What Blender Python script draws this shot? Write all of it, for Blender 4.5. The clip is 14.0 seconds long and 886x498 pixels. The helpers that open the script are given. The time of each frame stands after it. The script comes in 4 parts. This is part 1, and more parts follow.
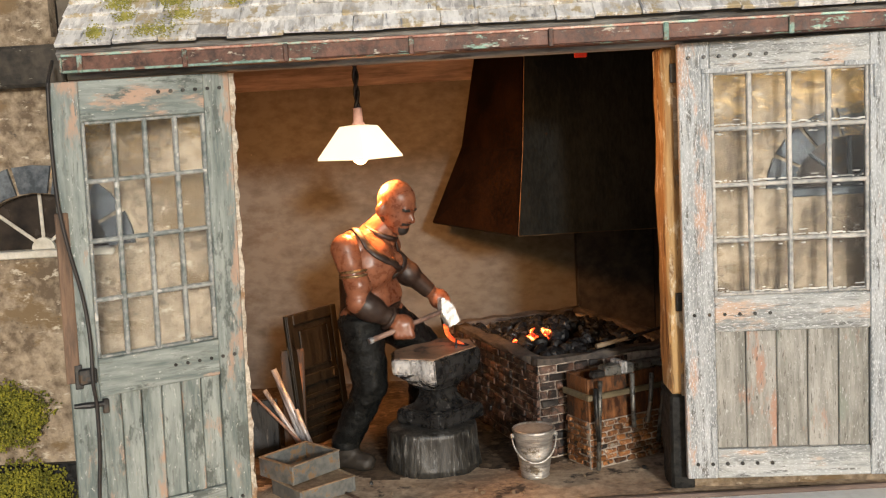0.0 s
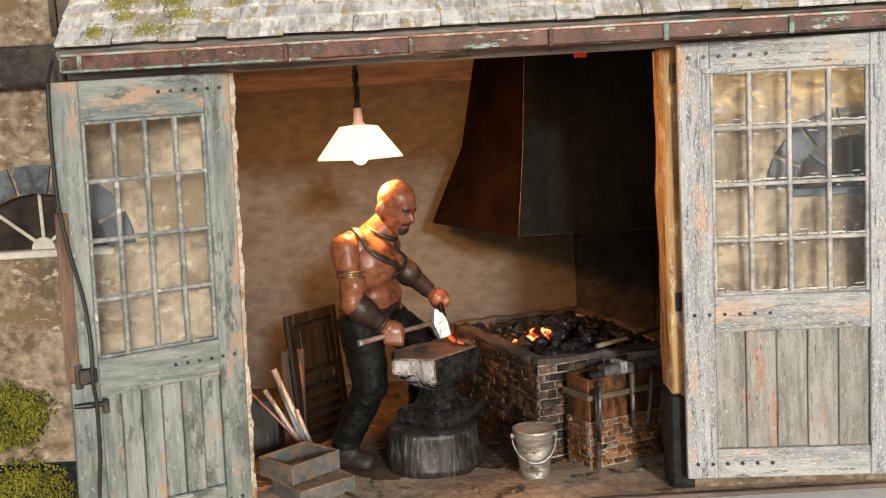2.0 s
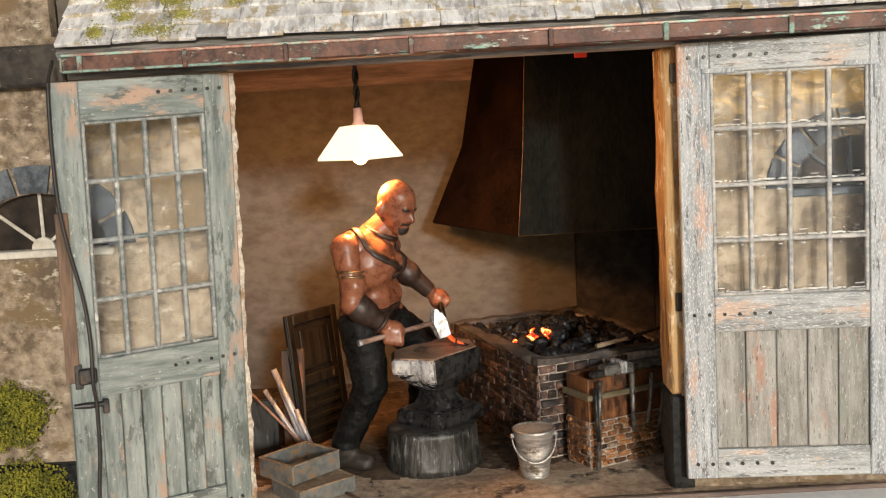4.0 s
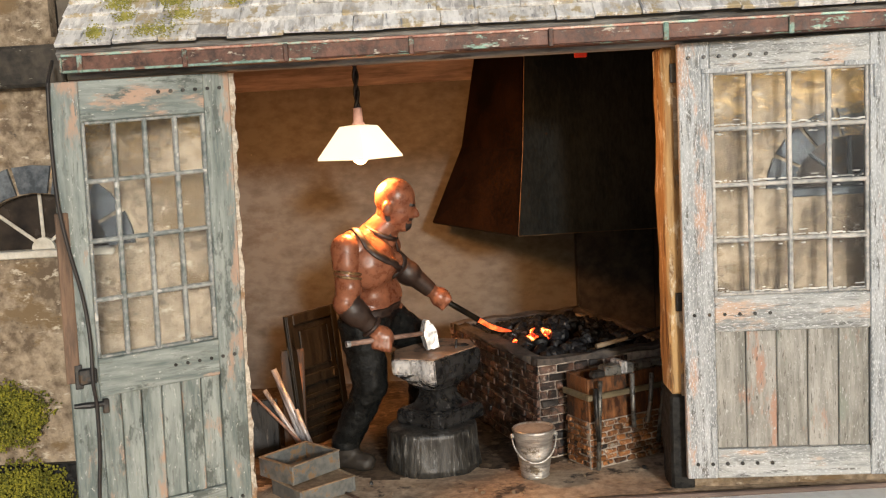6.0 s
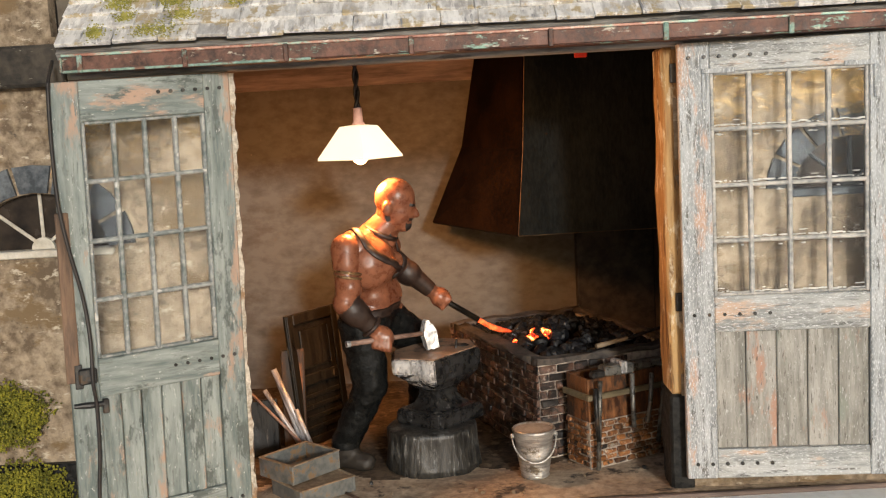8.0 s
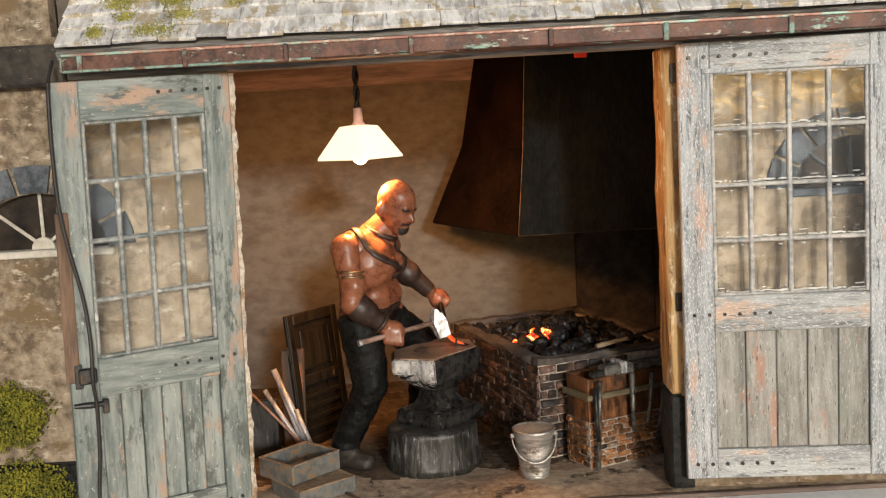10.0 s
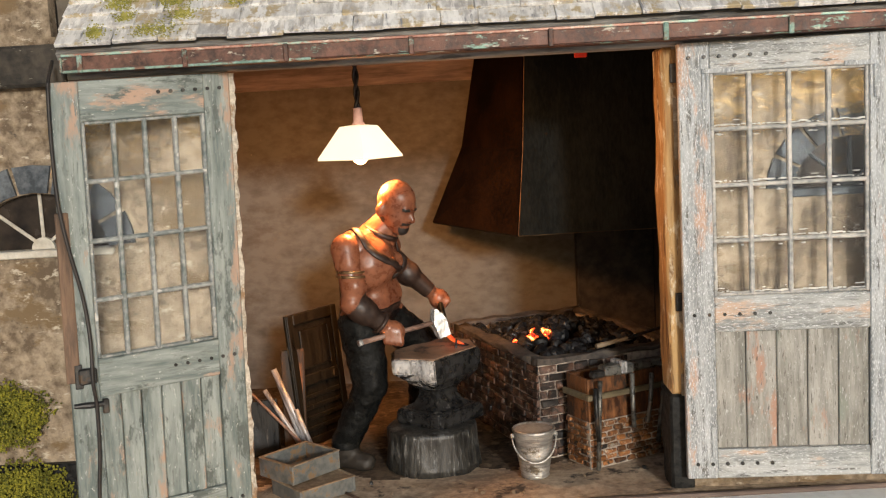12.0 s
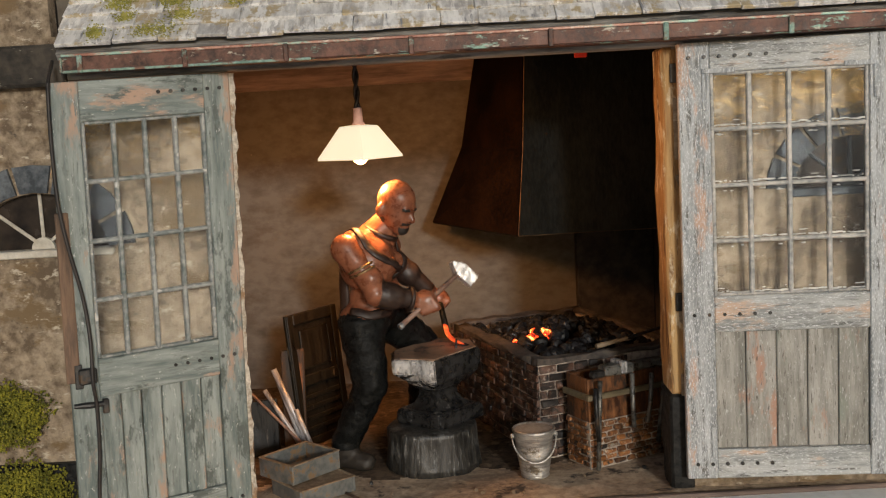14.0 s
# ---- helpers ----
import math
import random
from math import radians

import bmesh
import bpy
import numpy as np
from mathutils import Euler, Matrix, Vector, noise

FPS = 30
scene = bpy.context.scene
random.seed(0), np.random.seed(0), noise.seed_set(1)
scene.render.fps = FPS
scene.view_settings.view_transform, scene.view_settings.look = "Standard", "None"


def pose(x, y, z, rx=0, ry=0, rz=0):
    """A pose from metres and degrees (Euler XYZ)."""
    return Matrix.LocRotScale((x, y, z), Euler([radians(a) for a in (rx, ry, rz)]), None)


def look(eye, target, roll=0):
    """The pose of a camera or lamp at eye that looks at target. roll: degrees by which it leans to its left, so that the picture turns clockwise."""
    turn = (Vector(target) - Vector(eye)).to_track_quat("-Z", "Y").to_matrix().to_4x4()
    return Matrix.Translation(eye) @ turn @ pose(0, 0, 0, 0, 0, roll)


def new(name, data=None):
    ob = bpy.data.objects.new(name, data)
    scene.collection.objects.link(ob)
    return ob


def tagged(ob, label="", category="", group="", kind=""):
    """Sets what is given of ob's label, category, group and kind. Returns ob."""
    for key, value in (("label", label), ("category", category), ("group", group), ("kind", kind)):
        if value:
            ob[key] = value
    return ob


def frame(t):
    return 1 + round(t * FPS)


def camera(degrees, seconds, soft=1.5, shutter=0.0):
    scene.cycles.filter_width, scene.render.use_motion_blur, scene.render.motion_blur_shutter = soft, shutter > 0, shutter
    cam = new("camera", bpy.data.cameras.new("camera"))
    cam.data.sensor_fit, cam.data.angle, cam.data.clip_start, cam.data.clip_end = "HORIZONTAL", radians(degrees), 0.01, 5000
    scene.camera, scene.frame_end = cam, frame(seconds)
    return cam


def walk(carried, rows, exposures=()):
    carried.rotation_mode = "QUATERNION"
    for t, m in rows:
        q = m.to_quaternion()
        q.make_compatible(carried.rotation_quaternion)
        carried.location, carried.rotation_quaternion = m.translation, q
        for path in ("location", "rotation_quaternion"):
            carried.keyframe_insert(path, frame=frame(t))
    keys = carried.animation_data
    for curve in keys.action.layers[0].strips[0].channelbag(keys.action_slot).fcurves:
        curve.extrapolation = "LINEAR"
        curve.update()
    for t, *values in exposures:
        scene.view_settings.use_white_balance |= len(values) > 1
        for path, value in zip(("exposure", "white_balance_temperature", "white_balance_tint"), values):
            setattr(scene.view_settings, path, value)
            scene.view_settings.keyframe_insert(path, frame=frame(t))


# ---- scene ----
# A tabletop model of a forge, about one tenth of life size. Numbers below are centimetres; U turns them to metres.
from mathutils.bvhtree import BVHTree

U = 0.01
cam = camera(46.0, 14.0, soft=1.2, shutter=0.5)
EYE = (0.0, -55.0 * U, 20.9 * U)
DOWN = math.tan(radians(7.3))
STAND = look(EYE, (0.0, EYE[1] + 1.0, EYE[2] - DOWN), -3.2)
walk(cam, [(0.0, STAND), (14.0, STAND)], exposures=[(0.0, 0.0), (6.0, -0.02), (8.0, -0.07), (11.0, -0.12), (13.0, -0.07), (13.5, -0.07), (14.0, -0.62)])

# ---- light ----
world = bpy.data.worlds.new("world")
scene.world = world
world.use_nodes = True
wn = world.node_tree.nodes
sky = wn.new("ShaderNodeTexSky")
sky.sky_type = "NISHITA"
sky.sun_disc = False
SUN_EL, SUN_AZ = 13, 166
sky.sun_elevation = radians(SUN_EL)
sky.sun_rotation = radians(SUN_AZ)
sky.air_density, sky.dust_density = 1.0, 3.0
world.node_tree.links.new(sky.outputs[0], wn["Background"].inputs[0])
wn["Background"].inputs[1].default_value = 0.10
sun = new("sun", bpy.data.lights.new("sun", "SUN"))
sun.data.energy = 2.25
sun.data.angle = radians(5)
sun.data.color = (0.985, 1.0, 1.0)
sun_dir = Vector((math.sin(radians(SUN_AZ)) * math.cos(radians(SUN_EL)), math.cos(radians(SUN_AZ)) * math.cos(radians(SUN_EL)), math.sin(radians(SUN_EL))))
sun.matrix_world = look(sun_dir * 2, (0, 0, 0))
bulb_light = new("bulb_light", bpy.data.lights.new("bulb_light", "POINT"))
bulb_light.data.energy = 1.38
bulb_light.data.color = (1.0, 0.42, 0.125)
bulb_light.data.shadow_soft_size = 0.9 * U
bulb_light.location = (-4.65 * U, 8.0 * U, 17.75 * U)


# ---- materials ----
def ramp(nt, fac, stops):
    n = nt.nodes.new("ShaderNodeValToRGB")
    while len(n.color_ramp.elements) < len(stops):
        n.color_ramp.elements.new(0.5)
    for e, (p, c) in zip(n.color_ramp.elements, stops):
        e.position = p
        e.color = (*c, 1) if len(c) == 3 else (c[0], c[0], c[0], 1)
    nt.links.new(fac, n.inputs[0])
    return n.outputs[0]


def noise_tex(nt, vec, per_cm, detail=6, rough=0.6, stretch=(1, 1, 1)):
    mp = nt.nodes.new("ShaderNodeMapping")
    mp.inputs["Scale"].default_value = stretch
    nt.links.new(vec, mp.inputs["Vector"])
    n = nt.nodes.new("ShaderNodeTexNoise")
    n.inputs["Scale"].default_value = per_cm * 100
    n.inputs["Detail"].default_value = detail
    n.inputs["Roughness"].default_value = rough
    nt.links.new(mp.outputs[0], n.inputs["Vector"])
    return n.outputs["Fac"]


def blend(nt, fac, a, b, mode="MIX"):
    n = nt.nodes.new("ShaderNodeMix")
    n.data_type, n.blend_type = "RGBA", mode
    for sock, v in ((n.inputs[0], fac), (n.inputs[6], a), (n.inputs[7], b)):
        if isinstance(v, (int, float)):
            sock.default_value = v
        elif isinstance(v, tuple):
            sock.default_value = (*v, 1)
        else:
            nt.links.new(v, sock)
    return n.outputs[2]


def surface(name, dark, light, rough=0.7, metal=0.0, grain=3.0, broad=0.5, stretch=(1, 1, 1), bump=0.3, layers=(), vary=0.0, emit=None, spec=0.5):
    """Two-scale noise between dark and light, then layers (colour, size per cm, threshold, stretch) laid over as
    patches, mostly wear.
    """
    m = bpy.data.materials.new(name)
    m.use_nodes = True
    nt = m.node_tree
    b = nt.nodes["Principled BSDF"]
    tc = nt.nodes.new("ShaderNodeTexCoord")
    info = nt.nodes.new("ShaderNodeObjectInfo")
    off = nt.nodes.new("ShaderNodeVectorMath")
    off.operation = "ADD"
    nt.links.new(tc.outputs["Object"], off.inputs[0])
    nt.links.new(info.outputs["Random"], off.inputs[1])
    vec = off.outputs[0]
    fine = noise_tex(nt, vec, grain, 8, 0.65, stretch)
    wide = noise_tex(nt, vec, broad, 4, 0.6, stretch)
    mix = nt.nodes.new("ShaderNodeMath")
    mix.operation = "MULTIPLY_ADD"
    nt.links.new(fine, mix.inputs[0])
    mix.inputs[1].default_value = 0.55
    half = nt.nodes.new("ShaderNodeMath")
    half.operation = "MULTIPLY"
    half.inputs[1].default_value = 0.45
    nt.links.new(wide, half.inputs[0])
    nt.links.new(half.outputs[0], mix.inputs[2])
    col = ramp(nt, mix.outputs[0], [(0.41, dark), (0.59, light)])
    height = mix.outputs[0]
    for color, size, limit, st in layers:
        mask = ramp(nt, noise_tex(nt, vec, size, 7, 0.7, st), [(limit - 0.05, (0.0,)), (limit + 0.015, (1.0,))])
        col = blend(nt, mask, col, color)
    if vary:
        shade = ramp(nt, info.outputs["Random"], [(0.0, (1 - vary,)), (1.0, (1.0,))])
        col = blend(nt, 1.0, col, shade, "MULTIPLY")
    nt.links.new(col, b.inputs["Base Color"])
    rr = ramp(nt, fine, [(0.3, (max(0.05, rough - 0.15),)), (0.7, (min(1.0, rough + 0.12),))])
    nt.links.new(rr, b.inputs["Roughness"])
    b.inputs["Metallic"].default_value = metal
    b.inputs["Specular IOR Level"].default_value = spec
    bp = nt.nodes.new("ShaderNodeBump")
    bp.inputs["Strength"].default_value = bump
    bp.inputs["Distance"].default_value = 0.11 * U
    nt.links.new(height, bp.inputs["Height"])
    nt.links.new(bp.outputs[0], b.inputs["Normal"])
    if emit:
        b.inputs["Emission Color"].default_value = (*emit[0], 1)
        b.inputs["Emission Strength"].default_value = emit[1]
    return m


def hot(name, stops, strength, per_cm):
    """A glowing surface whose heat varies over it."""
    m = surface(name, (0.01, 0.008, 0.008), (0.05, 0.03, 0.03), 0.9)
    nt = m.node_tree
    tc = nt.nodes.new("ShaderNodeTexCoord")
    heat = ramp(nt, noise_tex(nt, tc.outputs["Object"], per_cm, 4, 0.6), stops)
    b = nt.nodes["Principled BSDF"]
    nt.links.new(heat, b.inputs["Emission Color"])
    b.inputs["Emission Strength"].default_value = strength
    return m


V = (1, 1, 0.12)
H = (0.12, 1, 1)
STONE = surface("sandstone", (0.115, 0.08, 0.048), (0.385, 0.305, 0.215), 0.9, grain=1.8, broad=0.22, bump=1.0,
                layers=[((0.17, 0.115, 0.06), 0.4, 0.60, (0.6, 1, 1.3)), ((0.50, 0.43, 0.33), 1.6, 0.64, (0.5, 1, 1.2)), ((0.08, 0.062, 0.045), 2.6, 0.67, (0.6, 1, 1))])
BLUESTONE = surface("blue_grey_stone", (0.04, 0.048, 0.056), (0.15, 0.165, 0.18), 0.85, grain=2.5, bump=0.8, vary=0.4)
PLASTER = surface("smoky_plaster", (0.088, 0.073, 0.057), (0.15, 0.13, 0.105), 0.9, grain=1.4, broad=0.1, stretch=(0.6, 1, 1), bump=0.3, spec=0.2,
                  layers=[((0.36, 0.31, 0.24), 3.0, 0.74, (1, 1, 1)), ((0.10, 0.078, 0.058), 0.12, 0.6, (0.6, 1, 1))])
SOOT = surface("sooty_wall", (0.02, 0.017, 0.015), (0.07, 0.055, 0.045), 0.9, grain=1.5, bump=0.4)
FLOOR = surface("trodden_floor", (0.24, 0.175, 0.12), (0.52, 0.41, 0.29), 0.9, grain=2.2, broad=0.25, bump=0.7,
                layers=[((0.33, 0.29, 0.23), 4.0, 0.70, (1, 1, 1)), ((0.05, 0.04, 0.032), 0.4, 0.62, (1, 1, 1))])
SOIL = surface("dark_earth", (0.03, 0.021, 0.015), (0.14, 0.10, 0.066), 0.9, grain=2.4, broad=0.4, bump=0.9, spec=0.2,
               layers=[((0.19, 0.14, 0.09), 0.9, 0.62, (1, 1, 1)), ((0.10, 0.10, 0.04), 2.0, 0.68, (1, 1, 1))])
PALE = surface("pale_paving", (0.80, 0.78, 0.74), (0.92, 0.91, 0.88), 0.85, grain=2.0, broad=0.2, bump=0.5)
DOOR_L = surface("faded_green_paint", (0.115, 0.145, 0.135), (0.31, 0.34, 0.315), 0.65, grain=3.0, broad=0.5, stretch=V, bump=0.7,
                 layers=[((0.40, 0.27, 0.195), 0.55, 0.60, (1, 1, 0.3)), ((0.09, 0.105, 0.095), 0.9, 0.61, (1, 1, 0.4)), ((0.15, 0.17, 0.155), 7.0, 0.62, V), ((0.52, 0.53, 0.50), 7.0, 0.66, (1, 1, 0.35))])
DOOR_L_H = surface("faded_green_rail_paint", (0.115, 0.145, 0.135), (0.31, 0.34, 0.315), 0.65, grain=3.0, broad=0.5, stretch=H, bump=0.7,
                   layers=[((0.43, 0.29, 0.21), 0.5, 0.59, (0.3, 1, 1)), ((0.09, 0.105, 0.095), 0.9, 0.61, (0.4, 1, 1)), ((0.15, 0.17, 0.155), 7.0, 0.62, H), ((0.52, 0.53, 0.50), 7.0, 0.66, (0.35, 1, 1))])
DOOR_R = surface("weathered_grey_paint", (0.20, 0.215, 0.22), (0.48, 0.50, 0.51), 0.6, grain=4.0, broad=0.6, stretch=V, bump=1.0,
                 layers=[((0.52, 0.35, 0.26), 0.6, 0.63, (1, 1, 0.3)), ((0.13, 0.13, 0.12), 5.0, 0.61, V), ((0.68, 0.70, 0.72), 20.0, 0.585, (1, 1, 0.25))])
DOOR_R_H = surface("weathered_grey_rail_paint", (0.20, 0.21, 0.205), (0.47, 0.48, 0.47), 0.6, grain=4.0, broad=0.6, stretch=H, bump=1.0,
                   layers=[((0.55, 0.40, 0.30), 0.5, 0.60, (0.3, 1, 1)), ((0.13, 0.13, 0.12), 5.0, 0.61, H), ((0.66, 0.68, 0.69), 20.0, 0.595, (0.25, 1, 1))])
PLANK_R = surface("bare_grey_boards", (0.18, 0.175, 0.15), (0.42, 0.405, 0.37), 0.7, grain=4.5, broad=0.5, stretch=V, bump=1.0,
                  layers=[((0.42, 0.25, 0.18), 0.5, 0.63, (1, 1, 0.3)), ((0.25, 0.27, 0.23), 0.4, 0.60, (1, 1, 0.3)), ((0.54, 0.54, 0.52), 12.0, 0.635, (1, 1, 0.3)), ((0.12, 0.11, 0.09), 9.0, 0.62, V)])
# the pale layer paints white highlights onto the dark bars
MUNTIN_L = surface("green_grey_glazing_bar", (0.10, 0.125, 0.12), (0.36, 0.36, 0.34), 0.55, grain=3, bump=0.5, layers=[((0.62, 0.60, 0.56), 1.2, 0.63, (1, 1, 1))])
MUNTIN = surface("pale_grey_glazing_bar", (0.22, 0.23, 0.225), (0.58, 0.55, 0.51), 0.55, grain=3, bump=0.5)
OCHRE = surface("ochre_timber", (0.30, 0.16, 0.055), (0.52, 0.33, 0.14), 0.75, grain=2.5, broad=0.4, stretch=V, bump=0.9,
                layers=[((0.17, 0.09, 0.035), 1.6, 0.57, V), ((0.66, 0.54, 0.36), 1.0, 0.58, (1, 1, 0.4))])
TAR = surface("black_tar", (0.006, 0.006, 0.006), (0.03, 0.03, 0.028), 0.5, grain=3, bump=0.9, spec=0.15)
LINTEL = surface("grey_oak", (0.09, 0.082, 0.074), (0.36, 0.34, 0.31), 0.8, grain=3, broad=0.4, stretch=H, bump=1.0,
                 layers=[((0.09, 0.085, 0.08), 2.0, 0.60, H)])
BEAM = surface("brown_beam", (0.13, 0.092, 0.075), (0.30, 0.225, 0.19), 0.8, grain=2.5, stretch=H, bump=0.7)
# near-black tone carries the shade under the eaves; the pale layer is scratches
DARKBAND = surface("shaded_ledge_stone", (0.014, 0.012, 0.009), (0.07, 0.058, 0.045), 0.9, grain=1.6, broad=0.3, bump=0.8, layers=[((0.26, 0.24, 0.20), 3.0, 0.66, (0.3, 1, 1))])
SLATE = surface("pale_slate", (0.42, 0.40, 0.385), (0.86, 0.84, 0.80), 0.6, grain=3.0, broad=0.5, stretch=(1, 0.3, 1), bump=1.0, vary=0.22,
                layers=[((0.50, 0.40, 0.24), 0.7, 0.58, (1, 1, 1)), ((0.24, 0.24, 0.255), 2.2, 0.64, (1, 0.12, 1)), ((0.86, 0.84, 0.81), 2.0, 0.58, (1, 0.3, 1))])
COPPER = surface("oxidised_copper", (0.035, 0.017, 0.012), (0.165, 0.078, 0.055), 0.55, 0.25, grain=2.5, broad=0.5, bump=0.5,
                 layers=[((0.24, 0.40, 0.33), 1.2, 0.62, (0.4, 1, 1)), ((0.40, 0.36, 0.30), 3.0, 0.65, (0.4, 1, 1))])
RIM = surface("reddish_copper_rim", (0.30, 0.13, 0.09), (0.52, 0.30, 0.23), 0.5, 0.2, grain=3, bump=0.5, layers=[((0.32, 0.48, 0.40), 0.8, 0.57, (0.4, 1, 1)), ((0.62, 0.56, 0.48), 2.0, 0.62, (0.4, 1, 1))])
VERDIGRIS = surface("verdigris", (0.13, 0.22, 0.18), (0.36, 0.50, 0.43), 0.7, 0.1, grain=3, bump=0.5, layers=[((0.18, 0.10, 0.07), 1.0, 0.56, (1, 1, 1))])
BRICK = surface("sooty_brick", (0.045, 0.023, 0.016), (0.22, 0.11, 0.07), 0.45, grain=3, bump=1.0, vary=0.6, layers=[((0.44, 0.34, 0.27), 2.2, 0.615, (1, 1, 1)), ((0.02, 0.015, 0.013), 0.6, 0.53, (1, 1, 1))])
BINBRICK = surface("orange_brick", (0.11, 0.042, 0.017), (0.46, 0.19, 0.06), 0.4, grain=3, bump=1.0, vary=0.7, layers=[((0.50, 0.42, 0.33), 2.5, 0.62, (1, 1, 1)), ((0.03, 0.02, 0.015), 1.0, 0.6, (1, 1, 1))])
BINMORTAR = surface("pale_mortar", (0.16, 0.12, 0.09), (0.52, 0.46, 0.39), 0.5, grain=3, bump=0.9)
MORTAR = surface("grey_mortar", (0.13, 0.10, 0.085), (0.50, 0.43, 0.36), 0.6, grain=3, bump=0.7)
RIMSTONE = surface("sooty_coping", (0.022, 0.018, 0.016), (0.105, 0.085, 0.07), 0.85, grain=2.5, bump=0.8)
COAL = surface("coal", (0.004, 0.004, 0.005), (0.03, 0.03, 0.032), 0.38, grain=3, bump=0.6, vary=0.6, spec=0.3, layers=[((0.10, 0.10, 0.10), 0.35, 0.65, (1, 1, 1)), ((0.10, 0.06, 0.04), 0.3, 0.68, (1, 1, 1))])
EMBER = hot("glowing_coal", [(0.42, (0.06, 0.001, 0.0)), (0.5, (0.8, 0.03, 0.005)), (0.57, (1.0, 0.16, 0.02)), (0.66, (1.0, 0.6, 0.15))], 5.5, 1.3)
IRONHOT = hot("glowing_iron", [(0.38, (0.25, 0.01, 0.002)), (0.5, (0.9, 0.09, 0.015)), (0.62, (1.0, 0.3, 0.06))], 1.9, 0.9)
IRON = surface("black_iron", (0.02, 0.02, 0.02), (0.075, 0.073, 0.07), 0.42, 0.6, grain=2.5, bump=0.5, layers=[((0.11, 0.075, 0.05), 1.0, 0.62, (1, 1, 1))])
GREYIRON = surface("grey_oiled_iron", (0.05, 0.048, 0.042), (0.20, 0.195, 0.175), 0.35, 0.35, grain=2.5, bump=0.6, layers=[((0.10, 0.065, 0.04), 1.0, 0.62, (1, 1, 1))])
ANVIL = surface("worn_anvil_iron", (0.012, 0.012, 0.012), (0.055, 0.054, 0.053), 0.3, 0.4, grain=2.0, broad=0.6, bump=0.3, spec=0.5, layers=[((0.34, 0.33, 0.32), 1.6, 0.67, (1, 1, 0.5))])
# bare steel of jaw and pommel; on the anvil it paints a lit facet
WORN_LIT = surface("worn_and_lit_iron", (0.16, 0.16, 0.16), (0.60, 0.60, 0.59), 0.3, 0.35, grain=4.0, broad=1.5, stretch=(1, 1, 0.4), bump=0.8)
# the brown holds the warm light falling on the anvil's top
ANVILTOP = surface("warm_lit_anvil_face", (0.19, 0.115, 0.075), (0.38, 0.25, 0.17), 0.5, 0.0, grain=2, broad=0.6, bump=0.4, layers=[((0.06, 0.05, 0.045), 0.8, 0.60, (1, 1, 1))])
STUMP = surface("dark_stump_bark", (0.006, 0.006, 0.0055), (0.05, 0.048, 0.043), 0.42, grain=5, broad=0.8, stretch=V, bump=1.0, layers=[((0.21, 0.21, 0.20), 5.0, 0.64, V), ((0.09, 0.09, 0.085), 0.8, 0.62, (1, 1, 0.5))])
HOOD_F = surface("black_sheet_iron", (0.005, 0.006, 0.006), (0.012, 0.014, 0.0135), 0.9, 0.0, grain=6, broad=0.5, stretch=(1, 1, 0.3), bump=0.5, spec=0.03)
HOOD_S = surface("rusty_sheet_iron", (0.003, 0.0016, 0.001), (0.012, 0.0055, 0.0026), 0.9, 0.0, grain=4, broad=0.3, bump=0.5, spec=0.03)
HOOD_EDGE = surface("rusty_edge_strip", (0.05, 0.026, 0.011), (0.26, 0.145, 0.06), 0.7, 0.2, grain=3)
ZINC = surface("dull_zinc", (0.34, 0.325, 0.30), (0.66, 0.64, 0.60), 0.42, 0.7, grain=2.5, broad=0.6, stretch=(0.3, 0.3, 4), bump=0.8, layers=[((0.19, 0.16, 0.12), 0.9, 0.60, (1, 1, 1))])
ASH = surface("dusty_lid_top", (0.24, 0.19, 0.145), (0.42, 0.35, 0.28), 0.9, grain=3, bump=0.6)
STEELBOX = surface("grey_painted_steel", (0.11, 0.115, 0.11), (0.21, 0.215, 0.20), 0.6, 0.2, grain=2, broad=0.5, bump=0.4, layers=[((0.26, 0.16, 0.08), 1.0, 0.60, (1, 1, 1))])
RUST = surface("rusty_tan_edge", (0.15, 0.10, 0.06), (0.34, 0.25, 0.16), 0.8, grain=3, bump=0.5)
RODSTEEL = surface("bare_steel_bar", (0.20, 0.19, 0.19), (0.55, 0.54, 0.55), 0.35, 0.3, grain=2, stretch=V, bump=0.3)
WOODDARK = surface("dark_oily_wood", (0.005, 0.004, 0.003), (0.016, 0.012, 0.007), 0.4, grain=3, broad=0.5, stretch=V, bump=0.7, spec=0.22, layers=[((0.13, 0.10, 0.07), 1.4, 0.67, V)])
PLANKSTAIN = surface("dark_orange_stained_wood", (0.012, 0.008, 0.005), (0.045, 0.026, 0.014), 0.55, grain=3, broad=0.5, stretch=V, bump=0.7, spec=0.2, layers=[((0.17, 0.065, 0.02), 0.6, 0.57, V)])
RAILWOOD = surface("olive_brown_wood", (0.075, 0.06, 0.035), (0.17, 0.14, 0.085), 0.5, grain=3, stretch=H, bump=0.6)
BINWOOD = surface("stained_bin_boards", (0.04, 0.016, 0.008), (0.22, 0.088, 0.03), 0.45, grain=3, broad=0.8, stretch=(1, 1, 0.4), bump=0.7, layers=[((0.02, 0.014, 0.01), 1.0, 0.58, (1, 1, 0.5))])
HANDLE = surface("worn_handle_wood", (0.10, 0.055, 0.04), (0.27, 0.17, 0.13), 0.55, grain=3, bump=0.4)
SILVER = surface("bright_hammered_steel", (0.66, 0.66, 0.65), (0.90, 0.90, 0.89), 0.3, 0.3, grain=1.8, broad=0.8, bump=1.0)
